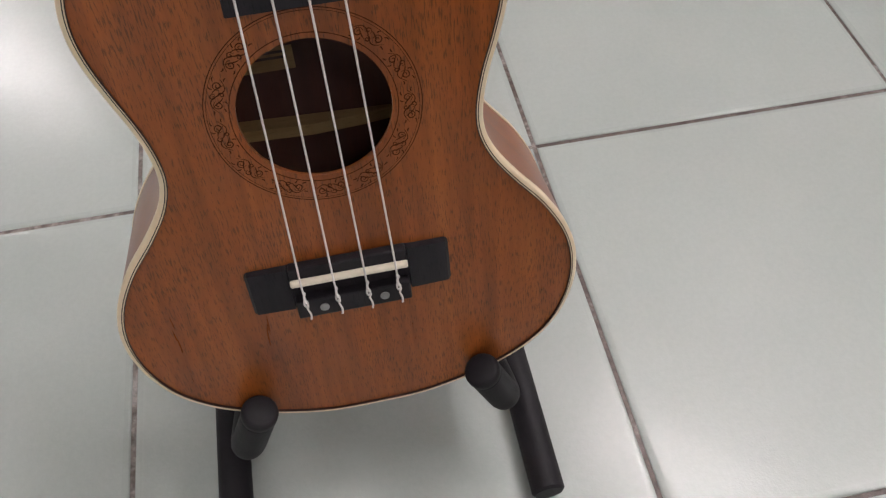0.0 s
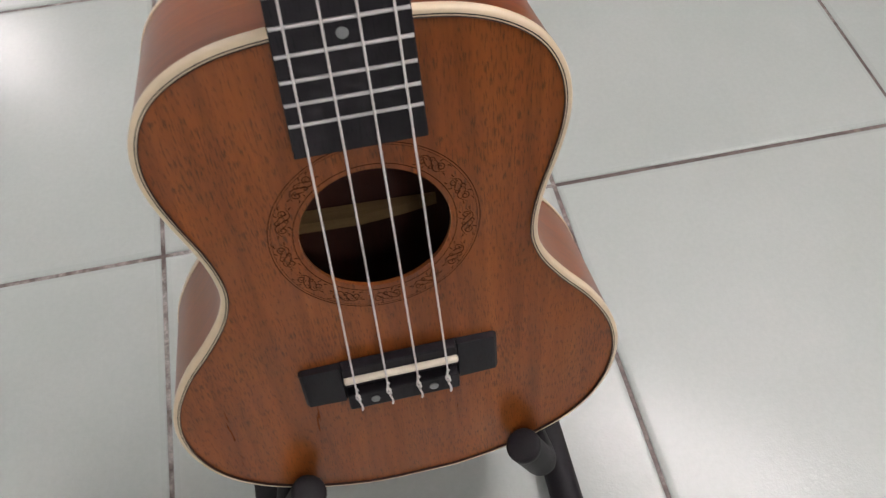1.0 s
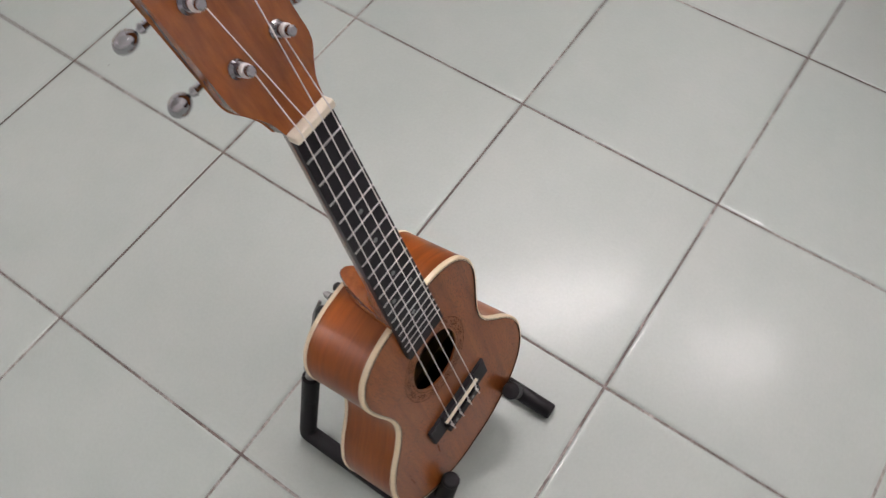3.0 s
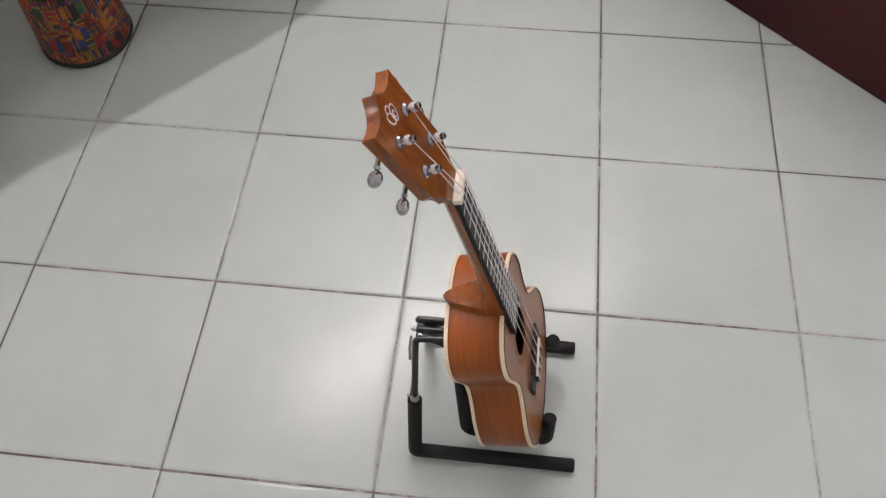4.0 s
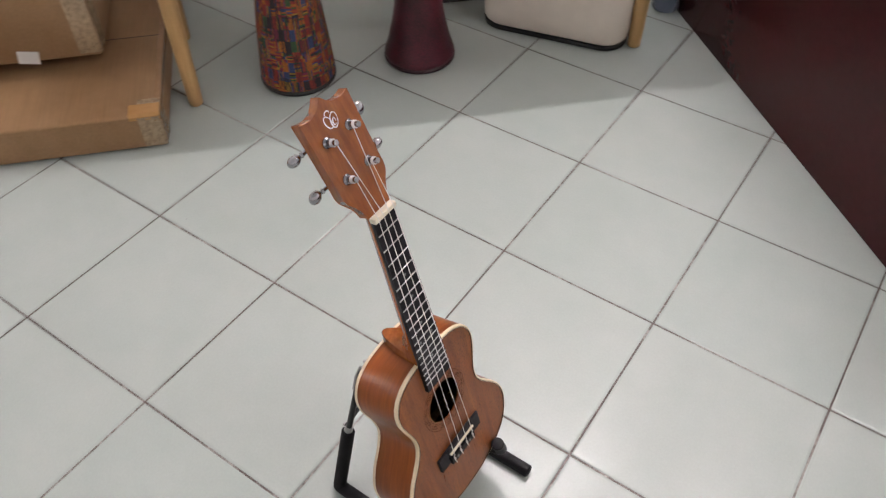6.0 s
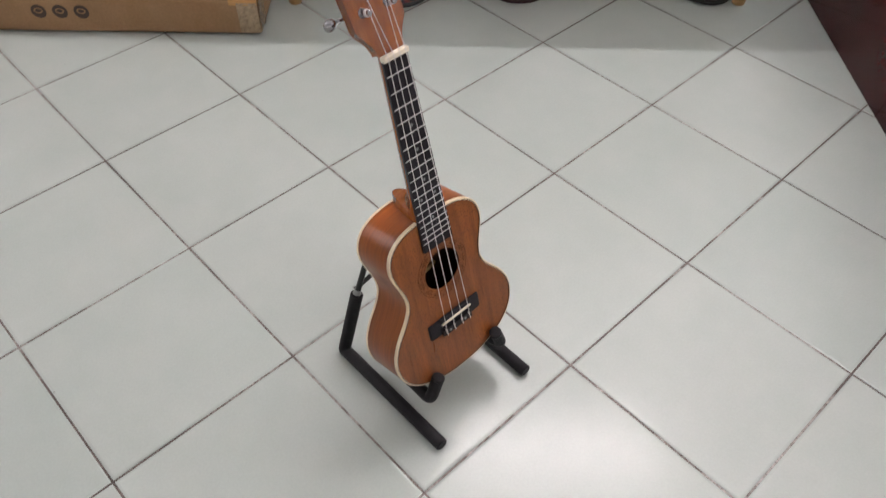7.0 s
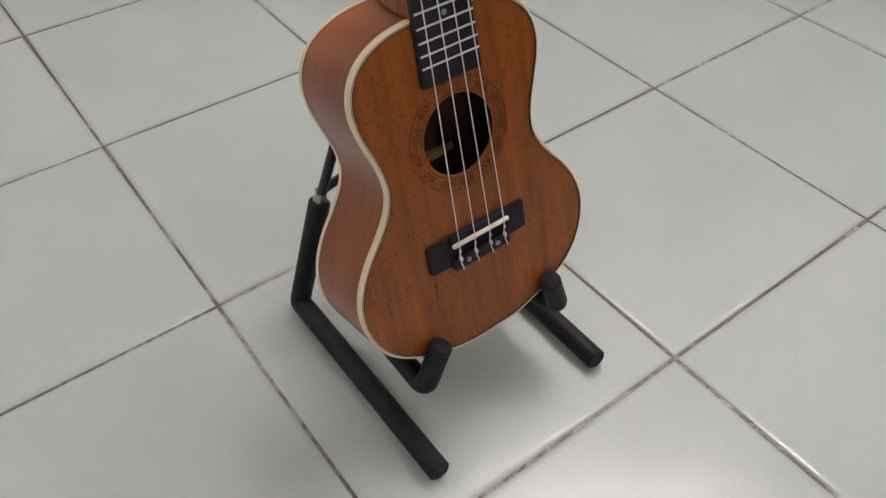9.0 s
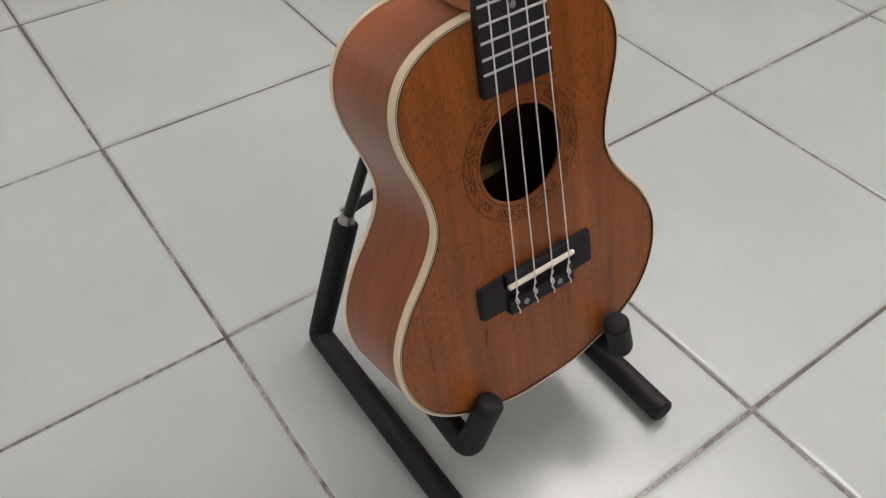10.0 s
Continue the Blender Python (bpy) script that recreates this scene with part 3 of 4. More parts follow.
    for vert in bm.verts:
        vert.co = head(*vert.co)
    part("mark", bm, M_WHITE, headstock, "looping white printed mark")

    # fingerboard, frets, dots, nut
    z0, z1 = 0.0003, 0.0055
    bm = bmesh.new()
    ring = []
    for y, g in ((0.1205, 1), (0.374, 1)):
        h = fret_half(y)
        ring.append([bm.verts.new(p) for p in ((-h, y, z0), (-h, y, z1 - 0.0005), (-h + 0.0006, y, z1), (h - 0.0006, y, z1), (h, y, z1 - 0.0005), (h, y, z0))])
    for j in range(6):
        bm.faces.new((ring[0][j], ring[0][(j + 1) % 6], ring[1][(j + 1) % 6], ring[1][j]))
    bm.faces.new(ring[0])
    bm.faces.new(ring[1])
    board = part("fingerboard", bm, M_EBONY, uke, "near-black wooden fingerboard")
    for n in range(1, 19):
        y = SCALE / 2 ** (n / 12)
        h = fret_half(y) - 0.0004
        part("fret", tube_bm([(-h, y, z1 - 0.0002), (h, y, z1 - 0.0002)], 0.00085, 8), M_FRET, board)
    for n, xs in ((5, (0,)), (7, (0,)), (10, (0,)), (12, (-0.0105, 0.0105)), (15, (0,))):
        y = (SCALE / 2 ** (n / 12) + SCALE / 2 ** ((n - 1) / 12)) / 2
        for x in xs:
            b = lathe_bm([(0.0020, 0), (0.0020, 0.0003)], 20)
            bmesh.ops.translate(b, verts=b.verts[:], vec=(x, y, z1))
            part("inlay_dot", b, M_PEARL, board, "pale pearl position dot")
    part("nut", box_bm(-0.0172, 0.0172, 0.3735, 0.3795, 0.0008, 0.0092, 0.0012), M_BONE, uke, "bone-white nut")

    # bridge
    bm = bmesh.new()
    rings = []
    for x, h, y0, y1 in ((-0.0448, 0.0022, -0.0168, 0.0046), (-0.0435, 0.0034, -0.0178, 0.0056), (-0.0266, 0.0036, -0.0182, 0.0058), (-0.0262, 0.0014, -0.0184, 0.006), (0.0262, 0.0014, -0.0184, 0.006), (0.0266, 0.0036, -0.0182, 0.0058), (0.0435, 0.0034, -0.0178, 0.0056), (0.0448, 0.0022, -0.0168, 0.0046)):
        rings.append([(x, y0, 0.0002), (x, y0 + 0.0004, h), (x, y1 - 0.0004, h), (x, y1, 0.0002)])
    bridge = part("bridge", loft_bm(rings), M_EBONY, uke, "black wooden bridge with thin wings")
    part("saddle_block", box_bm(-0.0258, 0.0258, -0.0030, 0.0072, 0.0008, 0.0062, 0.0008), M_EBONY, bridge)
    tie = part("tie_block", box_bm(-0.0258, 0.0258, -0.0218, -0.0115, 0.0003, 0.0066, 0.0008), M_EBONY, bridge)
    part("saddle", tube_bm([(-0.0258, 0, 0.0070), (0.0258, 0, 0.0070)], 0.0018, 12, True, 0.0006), M_BONE, bridge, "bone-white saddle", 40)
    for x in (-0.0136, 0.0136):
        b = lathe_bm([(0.0021, 0), (0.0021, 0.0004)], 20)
        bmesh.ops.translate(b, verts=b.verts[:], vec=(x, -0.0168, 0.0066))
        part("inlay_dot", b, M_PEARL, tie, "pale pearl dot")

    # tuners and strings
    posts = {}
    for sx, by, spin in ((-1, 0.0485, 35), (-1, 0.0900, 65), (1, 0.0485, 60), (1, 0.0900, 10)):
        x = 0.0163 * sx
        m = Matrix.Translation(head(x, by, 0)) @ pose(0, 0, 0, -math.degrees(HEAD_TILT))
        tuner = part("tuner", lathe_bm([(0.0056, 0.0), (0.0056, 0.0012), (0.0046, 0.0026), (0.0042, 0.0034)], 24), M_CHROME, uke, "chrome tuning machine", 30)
        tuner.matrix_basis = m
        part("post", lathe_bm([(0.0030, 0.003), (0.0030, 0.0062), (0.0024, 0.0074), (0.0024, 0.0104), (0.0031, 0.0112), (0.0031, 0.0138), (0.0022, 0.0146)], 20), M_CHROME, tuner, "chrome string post", 30)
        wrap = [(0.0033 * math.cos(a), 0.0033 * math.sin(a), 0.0072 + 0.0032 * a / (8 * math.pi)) for a in (8 * math.pi * i / 64 for i in range(65))]
        part("string_wrap", tube_bm(wrap, 0.0007, 6), M_STRING, tuner, "wound white nylon string", 60)
        part("gear_housing", box_bm(-0.0060, 0.0060, -0.0075, 0.0075, -0.0205, -0.0124, 0.0018), M_CHROME, tuner)
        reach = 0.0308 * sx
        part("shaft", tube_bm([(0.004 * sx, 0, -0.0165), (0.0185 * sx, 0, -0.0165), (0.0200 * sx, 0, -0.0165), (0.0225 * sx, 0, -0.0165)], [0.0022, 0.0022, 0.0030, 0.0018], 14), M_CHROME, tuner, "", 40)
        part("button", ellipsoid_bm((reach, 0, -0.0165), 0.0074, 0.0076, 0.0055, pose(0, 0, 0, spin, 0, 0)), M_CHROME, tuner, "oval chrome tuning button", 180)
        posts[sx, by] = head(x, by, 0.0085)
    order = ((-1, 0.0485), (-1, 0.0900), (1, 0.0900), (1, 0.0485))
    for xs, xn, key in zip((-0.0212, -0.0071, 0.0067, 0.0203), (-0.0122, -0.0041, 0.0041, 0.0122), order):
        px, py, pz = posts[key]
        off = 0.003 if key[0] < 0 else -0.003
        pts = [(xs, -0.0125, 0.0068), (xs, -0.0018, 0.0088), (xs, 0.0, 0.0092), (xn, 0.3735, 0.0093), (xn, 0.3795, 0.0090), (px + off, py - 0.001, pz)]
        string = part("string", tube_bm(pts, 0.00043, 8), M_STRING, uke, "clear white nylon string", 60)
        knot = []
        for i in range(31):
            f = i / 30
            knot.append((xs + 0.0006 * math.sin(f * 16) * (1 - 0.5 * f) + 0.0007 * f, -0.0035 - 0.0180 * f, 0.0086 - 0.0012 * f + 0.0007 * math.cos(f * 13)))
        part("knot", tube_bm(knot, 0.00048, 6), M_STRING, string, "knotted string end", 60)
        loop = [(xs + 0.0008 * math.cos(a), -0.0120 + 0.0019 * math.sin(a), 0.0074 + 0.0004 * math.sin(2 * a)) for a in (2 * math.pi * i / 18 for i in range(19))]
        part("knot", tube_bm(loop, 0.00042, 6, False), M_STRING, string, "", 60)
    return uke


build_ukulele()


# ---- the stand ----
def build_stand():
    mid = -0.151
    st = thing("ukulele_stand", pose(0.15, mid, 0), "folding black steel A-frame stand with foam-covered legs on the tiles", "instrument stand")

    def at(x, y, z, sy):
        return (x - 0.15, sy * (y - mid), z)

    for sy in (1, -1):
        foot = rounded([at(0.2690 if sy > 0 else 0.2655, -0.2380, 0.0098, sy), at(0.050, -0.2380, 0.0098, sy), at(0.0505, -0.2035, 0.118, sy)], 0.004, 3)
        leg = part("leg", tube_bm(foot, 0.0095, 20, True, 0.0015), M_FOAM, st, "foot and upright covered in black foam", 35)
        part("rod", tube_bm(rounded([at(0.0505, -0.2060, 0.112, sy), at(0.0515, -0.164, 0.2185, sy), at(0.095, -0.162, 0.2200, sy)], 0.008), 0.0044, 12), M_ROD, leg, "thin black steel rod", 40)
        part("ferrule", tube_bm([at(0.0505, -0.2035, 0.1185, sy), at(0.0507, -0.2012, 0.1255, sy)], [0.0062, 0.005], 14), M_STEEL, leg, "bright steel ferrule", 40)
        arm = rounded([at(0.107, -0.186, 0.190, sy), at(0.119, -0.209, 0.035, sy), at(0.2258, -0.2205, 0.0610, sy), at(0.2262, -0.2050, 0.1025, sy)], 0.012, 7)
        tip, end = arm[-1], (arm[-1] - arm[-2]).normalized()
        arm[-1] = tip - end * 0.0062
        hook = part("support_arm", tube_bm(arm, 0.0088, 20, True, 0.0007), M_FOAM, st, "padded arm that hooks up under the ukulele", 35)
        part("end_cap", tube_bm([tip - end * 0.0063, tip - end * 0.0057, tip - end * 0.0022, tip - end * 0.0008, tip], [0.0084, 0.0090, 0.0090, 0.0084, 0.0070], 24), M_FOAM, hook, "rounded black rubber end cap", 60)
        part("rod", tube_bm(rounded([at(0.107, -0.1865, 0.186, sy), at(0.1065, -0.172, 0.2140, sy), at(0.060, -0.158, 0.2150, sy)], 0.008), 0.0042, 12), M_ROD, hook, "thin black steel rod", 40)
    for y, z in ((-0.149, 0.2145), (-0.1395, 0.2220)):
        part("hinge_sleeve", tube_bm([at(0.050, y, z, 1), at(0.098, y, z, 1)], 0.0046, 14, True, 0.0015), M_ROD, st, "black hinge sleeve", 40)
    part("bolt", tube_bm([at(0.0435, -0.149, 0.2145, 1), at(0.0458, -0.149, 0.2145, 1), at(0.046, -0.149, 0.2145, 1), at(0.0515, -0.149, 0.2145, 1)], [0.0020, 0.0022, 0.0036, 0.0038], 12), M_STEEL, st, "bright steel hinge bolt")
    part("latch", tube_bm(rounded([at(0.0455, -0.158, 0.2140, 1), at(0.0435, -0.168, 0.200, 1), at(0.0445, -0.176, 0.182, 1)], 0.006), 0.0019, 10), M_STEEL, st, "bent bright steel latch", 40)
    part("spreader", box_strip(at(0.0455, -0.2025, 0.1215, 1), at(0.0455, -0.146, 0.136, 1), 0.009, 0.0022), M_ROD, st, "flat black folding spreader")
    part("spreader", box_strip(at(0.0430, -0.156, 0.136, 1), at(0.0430, -0.0995, 0.1215, 1), 0.009, 0.0022), M_ROD, st, "flat black folding spreader")
    for y, z in ((-0.2005, 0.122), (-0.151, 0.136), (-0.1015, 0.122)):
        part("rivet", tube_bm([at(0.0405, y, z, 1), at(0.0485, y, z, 1)], 0.0026, 10), M_STEEL, st, "bright steel rivet")
    return st


def box_strip(a, b, wide, thick):
    """A flat bar from a to b, standing on edge."""
    a, b = Vector(a), Vector(b)
    d = (b - a).normalized()
    side = d.cross(Vector((0, 0, 1))).normalized()
    up = side.cross(d)
    bm = bmesh.new()
    rows = [[bm.verts.new(p + side * sx * thick / 2 + up * su * wide / 2) for sx, su in ((-1, -1), (1, -1), (1, 1), (-1, 1))] for p in (a, b)]
    for j in range(4):
        bm.faces.new((rows[0][j], rows[0][(j + 1) % 4], rows[1][(j + 1) % 4], rows[1][j]))
    bm.faces.new(rows[0])
    bm.faces.new(rows[1])
    return bm


build_stand()


# ---- drums under the table ----
def djembe(x, y, foot, ring, cloth, ring_mat, label):
    """foot: (radius, height) pairs of the lower cone; ring: the radius of the foot ring."""
    d = thing("djembe_drum", pose(x, y, 0, 0, 0, 20), label, "drum", "djembe drums")
    prof = foot + [(0.066, 0.30), (0.085, 0.34), (0.104, 0.39), (0.113, 0.43), (0.115, 0.47)]
    line = [p.to_2d() for p in spline([(r, z, 0) for r, z in prof], 4, False)]
    part("shell", lathe_bm([(p.x, p.y) for p in line], 56, True), cloth, d, "", 60)
    part("foot_ring", lathe_bm([(ring - 0.011, 0.0), (ring - 0.004, 0.001), (ring - 0.0005, 0.005), (ring, 0.010), (ring - 0.003, 0.014), (ring - 0.017, 0.014)], 56), ring_mat, d, "dark foot ring", 40)
    part("skin", lathe_bm([(0.1, 0.468), (0.116, 0.47), (0.117, 0.477), (0.11, 0.481), (0.02, 0.482)], 48), M_SKIN, d, "pale drum skin", 60)
    for r, z in ((0.1165, 0.435), (0.117, 0.462)):
        pts = [(r * math.cos(a), r * math.sin(a), z) for a in (2 * math.pi * i / 40 for i in range(41))]
        part("tension_ring", tube_bm(pts, 0.004, 8, False), M_ROPE, d, "dark rope ring", 60)
    return d


djembe(-0.684, 0.502, [(0.083, 0.010), (0.0855, 0.018), (0.085, 0.03), (0.083, 0.06), (0.079, 0.11), (0.073, 0.17), (0.067, 0.225), (0.064, 0.26)], 0.087, M_KENTE, M_RUBBER, "djembe drum covered in bright patchwork kente cloth")
djembe(-0.500, 0.728, [(0.081, 0.008), (0.0830, 0.018), (0.080, 0.030), (0.0735, 0.050), (0.0675, 0.075), (0.060, 0.11), (0.0525, 0.16), (0.046, 0.21), (0.046, 0.255)], 0.084, M_BURGUNDY, M_WINE, "dark burgundy djembe drum with a mottled shell")


# ---- wooden table over the drums ----
def build_table():
    t = thing("table", ROOM @ pose(0.165, 0.92, 0), "light beech table with round legs, standing over the drums", "table")
    part("tabletop", box_bm(-0.58, 0.58, -0.192, 0.36, 0.735, 0.76, 0.004), M_BEECH, t, "light wooden tabletop")
    part("apron", box_bm(-0.50, 0.50, -0.120, 0.28, 0.675, 0.735, 0.003), M_BEECH, t)
    for x, y in ((-0.514, -0.139), (0.530, -0.117), (-0.545, 0.134), (0.530, 0.134)):
        bm = lathe_bm([(0.0135, 0.0), (0.0155, 0.003), (0.0162, 0.03), (0.019, 0.3), (0.021, 0.6), (0.022, 0.7345)], 24)
        bmesh.ops.translate(bm, verts=bm.verts[:], vec=(x, y, 0))
        part("leg", bm, M_BEECH, t, "round tapered beech leg", 40)
    return t


build_table()


# ---- cardboard boxes ----
def tape_wrap(along, back, high, down, seed, crumple=0.0010):
    """Tape over the upper front corner of a carton: on its top, down its front and down its end, a little crumpled."""
    rng = random.Random(seed)
    bm = bmesh.new()

    def sheet(place, us, vs):
        grid = [[bm.verts.new(place(u, v)) for v in vs] for u in us]
        for a, b in zip(grid, grid[1:]):
            for j in range(len(vs) - 1):
                bm.faces.new((a[j], b[j], b[j + 1], a[j + 1]))

    def lift():
        return 0.0007 + rng.random() * crumple

    steps = [i / 8 for i in range(9)]
    sheet(lambda u, v: (0.0008 - along * u, 0.004 + (back - 0.004) * v, high + lift()), steps, steps)
    sheet(lambda u, v: (0.0008 - along * u, -lift(), high - 0.004 - (down - 0.004) * v), steps, steps)
    sheet(lambda u, v: (lift(), 0.004 + (back - 0.004) * u, high - 0.004 - (down - 0.004) * v), steps, steps)
    sheet(lambda u, v: (0.0008 - along * u, -0.0008 + 0.0054 * v + 0.0005 * (v - 1), high - 0.0045 + 0.0054 * v + 0.0005 * v), steps, (0, 0.5, 1))
    return bm


def cardboard_box(m, wide, deep, high, label, rounds):
    c = thing("cardboard_box", m, label, "box", "stacked cardboard boxes")
    part("carton", box_bm(-wide, 0, 0, deep, 0, high, 0.006, 3), M_CARD, c, "brown cardboard carton", 40)
    part("flap_seam", box_bm(-wide + 0.01, -0.01, deep / 2 - 0.001, deep / 2 + 0.001, high, high + 0.0006), M_INK, c)
    part("corner_tape", tape_wrap(0.062, 0.036, high + 0.0022, 0.012, 5), M_TAPE, c, "shiny orange packing tape on the corner", 50)
    part("corner_tape", tape_wrap(0.046, 0.055, high, high * 0.94, 9, 0.0022), M_CLEAR_TAPE, c, "wrinkled clear tape on the corner", 50)
    part("edge_tape", tape_wrap(0.012, deep - 0.02, high, 0.018, 3, 0.0008), M_CARD_TAPE, c, "glossy brown tape along the top edge", 50)
    for k in range(rounds):
        x = -0.388 - 0.047 * k
        bm = bmesh.new()
        bmesh.ops.create_circle(bm, cap_ends=True, segments=28, radius=0.0165)
        ob = part("printed_symbol", bm, M_INK, c, "round black printed symbol")
        ob.matrix_basis = Matrix.Translation((x, -0.0006, high * 0.62)) @ pose(0, 0, 0, 90, 0, 0)
        inner = bmesh.new()
        ribbon_into(inner, [(0.0085 * math.cos(a), 0.0055 * math.sin(a) + 0.002) for a in (2 * math.pi * i / 20 for i in range(20))], 0.0028, 0.0006, True)
        part("symbol_mark", inner, M_CARD, ob)
    return c


BOX = ROOM @ pose(-0.404, 0.640, 0.004)
cardboard_box(BOX, 1.25, 0.60, 0.082, "long flat brown cardboard box with taped corners on the floor", 3)
# Added spacer, set far back so the gap under the upper box stays dark.
cardboard_box(ROOM @ pose(-0.640, 0.985, 0.0875), 1.0, 0.24, 0.028, "thin cardboard spacer added between the two larger boxes", 0)
cardboard_box(ROOM @ pose(-0.518, 0.832, 0.1170), 1.1, 0.38, 0.15, "brown cardboard box lying on a flatter box", 0)
flag = part("paper_slip", box_strip((0, 0, 0), (0.042, 0, 0.004), 0.03, 0.0008), M_PAPER)
flag.matrix_basis = ROOM @ pose(-0.688, 0.8305, 0.133, 0, 14, 0)
tagged(flag, "small white paper slip stuck to the upper box", "paper slip")


# ---- cream case, jar, bag and cabinet ----
def rounded_rect(w, d, r, n=7):
    pts = []
    for cx, cy, a0 in ((w - r, d - r, 0), (-w + r, d - r, 90), (-w + r, -d + r, 180), (w - r, -d + r, 270)):
        for i in range(n + 1):
            a = radians(a0 + 90 * i / n)
            pts.append((cx + r * math.cos(a), cy + r * math.sin(a)))
    return pts


def build_case():
    c = thing("amplifier_case", pose(-0.298, 1.050, 0, 0, 0, 13), "cream vinyl case with rounded corners and a black base", "case")

    def shell(rows):
        return loft_bm([[(x, y, z) for x, y in rounded_rect(w, d, r)] for w, d, r, z in rows])

    part("base", shell([(0.172, 0.090, 0.05, 0.0), (0.179, 0.097, 0.055, 0.003), (0.180, 0.098, 0.055, 0.013), (0.172, 0.09, 0.05, 0.014)]), M_RUBBER, c, "black rubber base", 40)
    part("body", shell([(0.172, 0.090, 0.05, 0.012), (0.180, 0.098, 0.055, 0.022), (0.182, 0.100, 0.056, 0.05), (0.182, 0.100, 0.056, 0.27), (0.178, 0.096, 0.053, 0.292), (0.15, 0.08, 0.045, 0.300)]), M_CREAMCASE, c, "cream vinyl body", 40)
    part("text_bar", box_bm(-0.045, 0.0, -0.1008, -0.0995, 0.122, 0.126), M_STONE, c, "small grey printed bar")
    part("handle", tube_bm(rounded([(-0.06, 0, 0.297), (-0.06, 0, 0.325), (0.06, 0, 0.325), (0.06, 0, 0.297)], 0.02), 0.007, 12), M_RUBBER, c, "black carrying handle", 40)
    return c


build_case()

jar = thing("plastic_jar", pose(-0.104, 1.262, 0), "smoky blue translucent plastic jar on the floor", "jar")
part("body", lathe_bm([(0.020, 0.0), (0.031, 0.001), (0.034, 0.006), (0.0345, 0.05), (0.036, 0.16), (0.030, 0.185), (0.02, 0.195)], 36), M_PLASTIC, jar, "", 40)
part("lid", lathe_bm([(0.022, 0.195), (0.024, 0.197), (0.024, 0.215), (0.02, 0.218)], 30), M_RUBBER, jar, "dark screw lid", 40)
lab = bmesh.new()
for k in range(5):
    a = radians(-78 + 6 * k)
    for z in (0.045, 0.075):
        lab.verts.new((0.0356 * math.cos(a), 0.0356 * math.sin(a), z))
lab.verts.ensure_lookup_table()
for k in range(4):
    lab.faces.new((lab.verts[2 * k], lab.verts[2 * k + 2], lab.verts[2 * k + 3], lab.verts[2 * k + 1]))
part("sticker", lab, M_PAPER, jar, "small white sticker", 60)

bag = thing("equipment_bag", pose(-0.640, 1.025, 0, 0, 0, 46), "dark grey fabric bag on the floor under the table", "bag")
bm = loft_bm([[(x, y, z) for x, y in rounded_rect(w, d, 0.03)] for w, d, z in ((0.115, 0.085, 0.0), (0.125, 0.092, 0.01), (0.125, 0.09, 0.12), (0.11, 0.075, 0.17), (0.08, 0.05, 0.18))])
part("pouch", bm, M_DARKGREY, bag, "", 50)
part("strap", tube_bm(rounded([(-0.06, 0, 0.17), (-0.05, 0, 0.22), (0.05, 0, 0.22), (0.06, 0, 0.17)], 0.02), 0.006, 8), M_RUBBER, bag, "black carrying strap", 50)


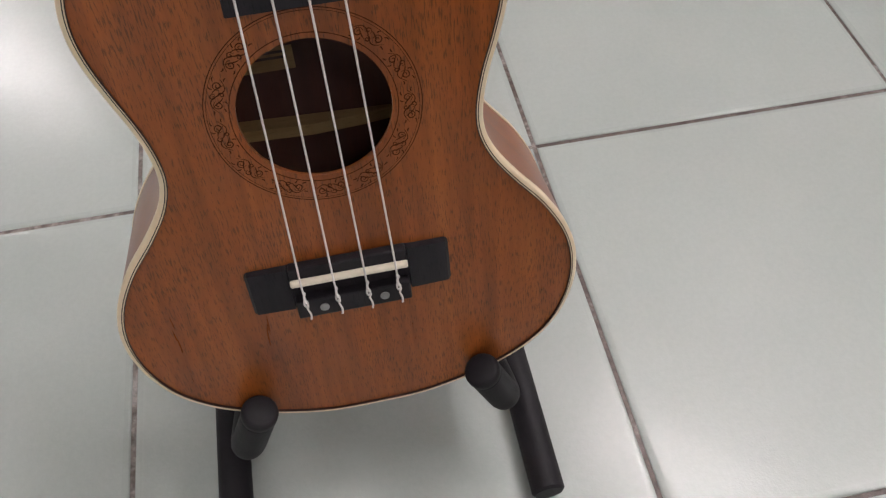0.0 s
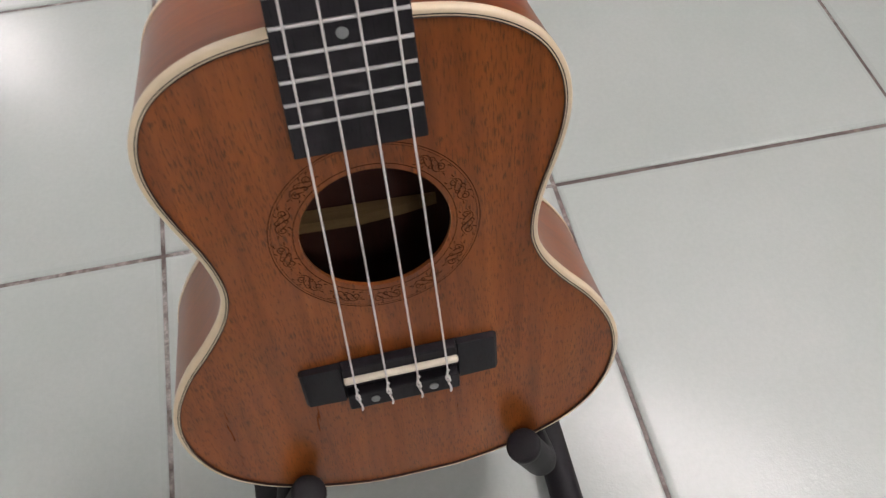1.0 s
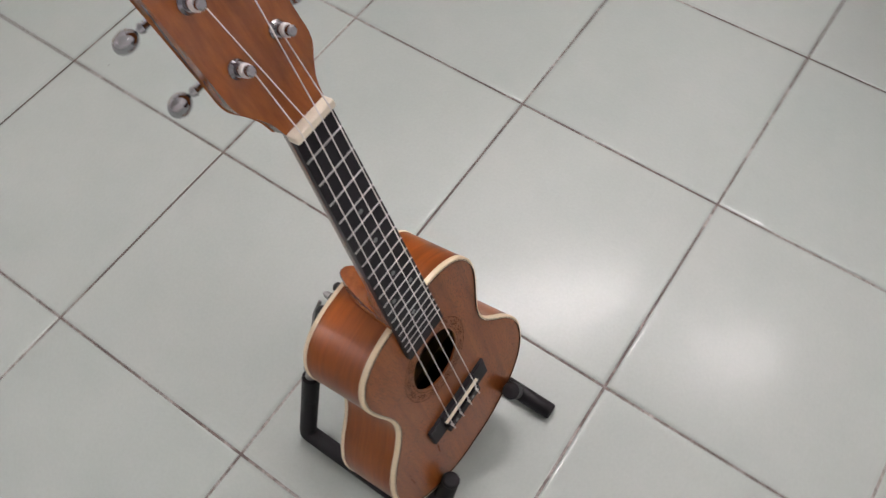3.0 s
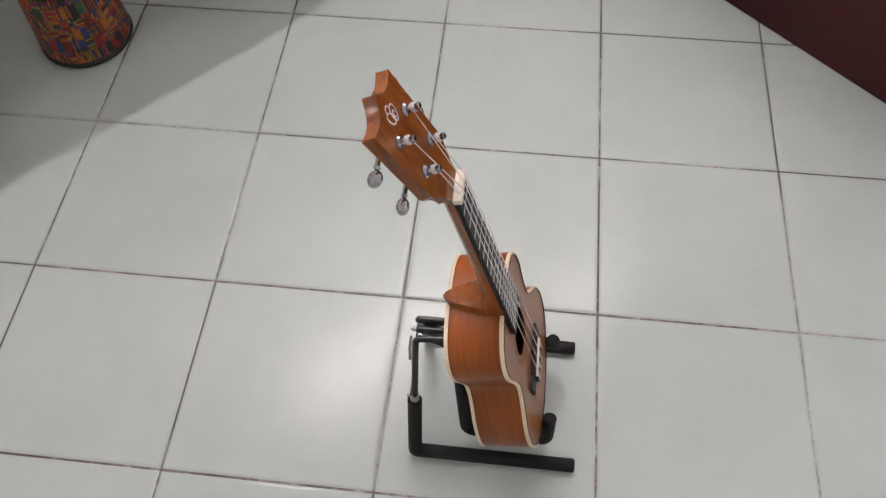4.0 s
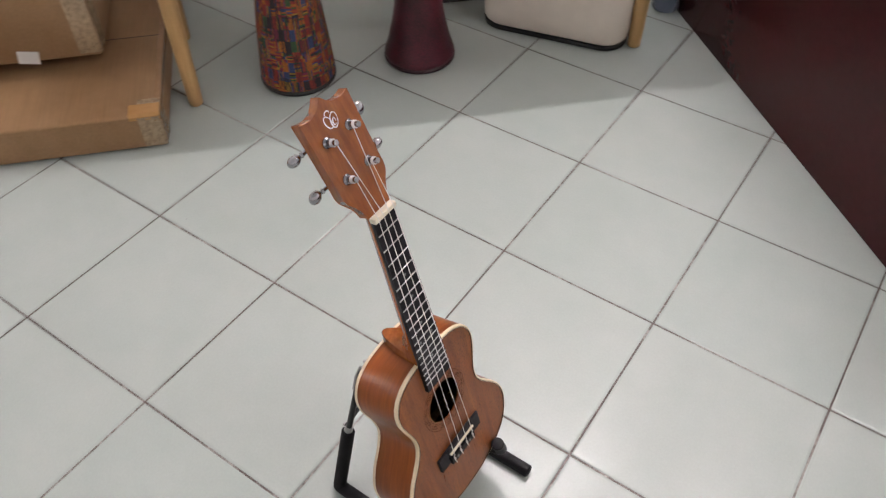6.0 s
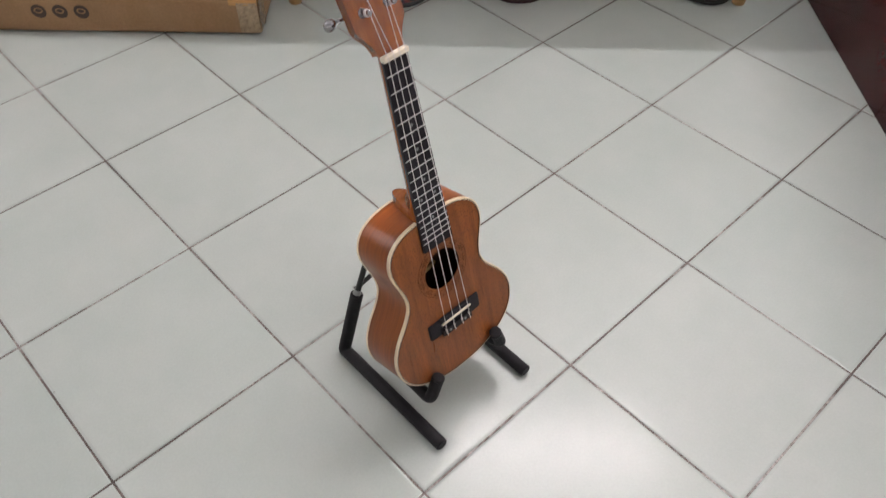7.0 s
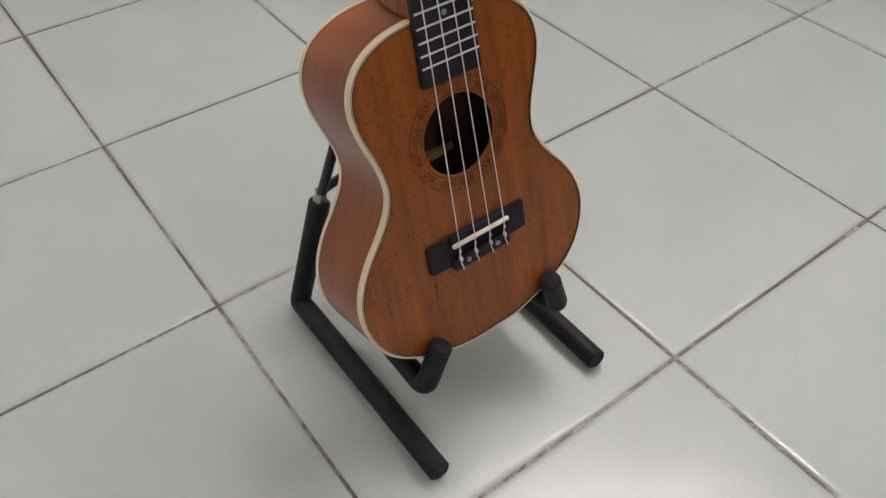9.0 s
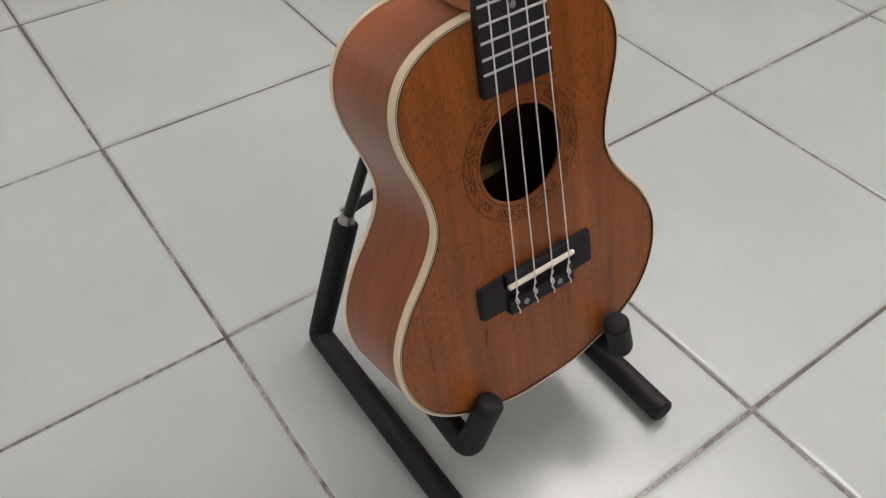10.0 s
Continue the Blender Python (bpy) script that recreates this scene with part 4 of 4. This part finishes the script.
def build_cabinet():
    ang = math.degrees(math.atan2(-0.674, 0.738))
    c = thing("cabinet", pose(-0.07, 1.263, 0, 0, 0, ang), "dark burgundy polished cabinet standing on the tiles", "cabinet")
    part("front_panel", box_bm(0.0, 1.9, 0.0, 0.025, 0.0, 0.45, 0.002), M_LACQUER, c, "polished dark burgundy panel")
    part("side_panel", box_bm(0.0, 0.025, 0.0255, 0.45, 0.0, 0.45, 0.002), M_LACQUER, c)
    part("side_panel", box_bm(1.875, 1.9, 0.0255, 0.45, 0.0, 0.45, 0.002), M_LACQUER, c)
    part("back_panel", box_bm(0.026, 1.874, 0.43, 0.45, 0.0, 0.45, 0.002), M_LACQUER, c)
    part("top", box_bm(-0.01, 1.91, -0.01, 0.46, 0.451, 0.475, 0.004), M_LACQUER, c, "polished dark burgundy top")
    return c


build_cabinet()

# ---- floor: ceramic tiles in grout ----
T, GAP = 0.30, 0.0031
floor = part("floor", box_bm(-5.8, 5.8, -5.8, 5.8, -0.08, -0.0016), M_GROUT)
tagged(floor, "pale grey-green glazed ceramic floor tiles with grimy brown grout", "floor", kind="structure")
h = (T - GAP) / 2


def tile_verts(cx, cy):
    out = []
    for e, z in ((h, -0.004), (h, -0.0015), (h - 0.0006, -0.0008), (h - 0.0018, -0.0003), (h - 0.0042, 0.0), (h - 0.006, 0.0)):
        out += [(cx - e, cy - e, z), (cx + e, cy - e, z), (cx + e, cy + e, z), (cx - e, cy + e, z)]
    return out


TILE_FACES = [(a * 4 + j, a * 4 + (j + 1) % 4, a * 4 + 4 + (j + 1) % 4, a * 4 + 4 + j) for a in range(5) for j in range(4)] + [(20, 21, 22, 23)]
tile_mesh = bpy.data.meshes.new("tile")
tile_mesh.from_pydata(tile_verts(0, 0), [], TILE_FACES)
tile_mesh.polygons.foreach_set("use_smooth", [True] * len(TILE_FACES))
tile_mesh.materials.append(M_TILE)
tile_mesh.materials.append(M_EDGE)
tile_mesh.polygons.foreach_set("material_index", [1] * 16 + [0] * 5)
rest_v, rest_f = [], []
rng = random.Random(4)
for i in range(-19, 19):
    for j in range(-19, 19):
        cx, cy = (i + 0.5) * T, (j + 0.5) * T
        if -7 <= i <= 7 and -7 <= j <= 8:
            ob = new("tile", tile_mesh)
            ob.parent = floor
            ob.matrix_basis = pose(cx, cy, 0, rng.uniform(-0.06, 0.06), rng.uniform(-0.06, 0.06), 0)
        else:
            n = len(rest_v)
            rest_v += tile_verts(cx, cy)
            rest_f += [tuple(k + n for k in f) for f in TILE_FACES]
rest = bpy.data.meshes.new("outer_tiles")
rest.from_pydata(rest_v, [], rest_f)
rest.materials.append(M_TILE)
outer = new("outer_tiles", rest)
outer.parent = floor
tagged(outer, "further floor tiles of the same kind", kind="stuff")
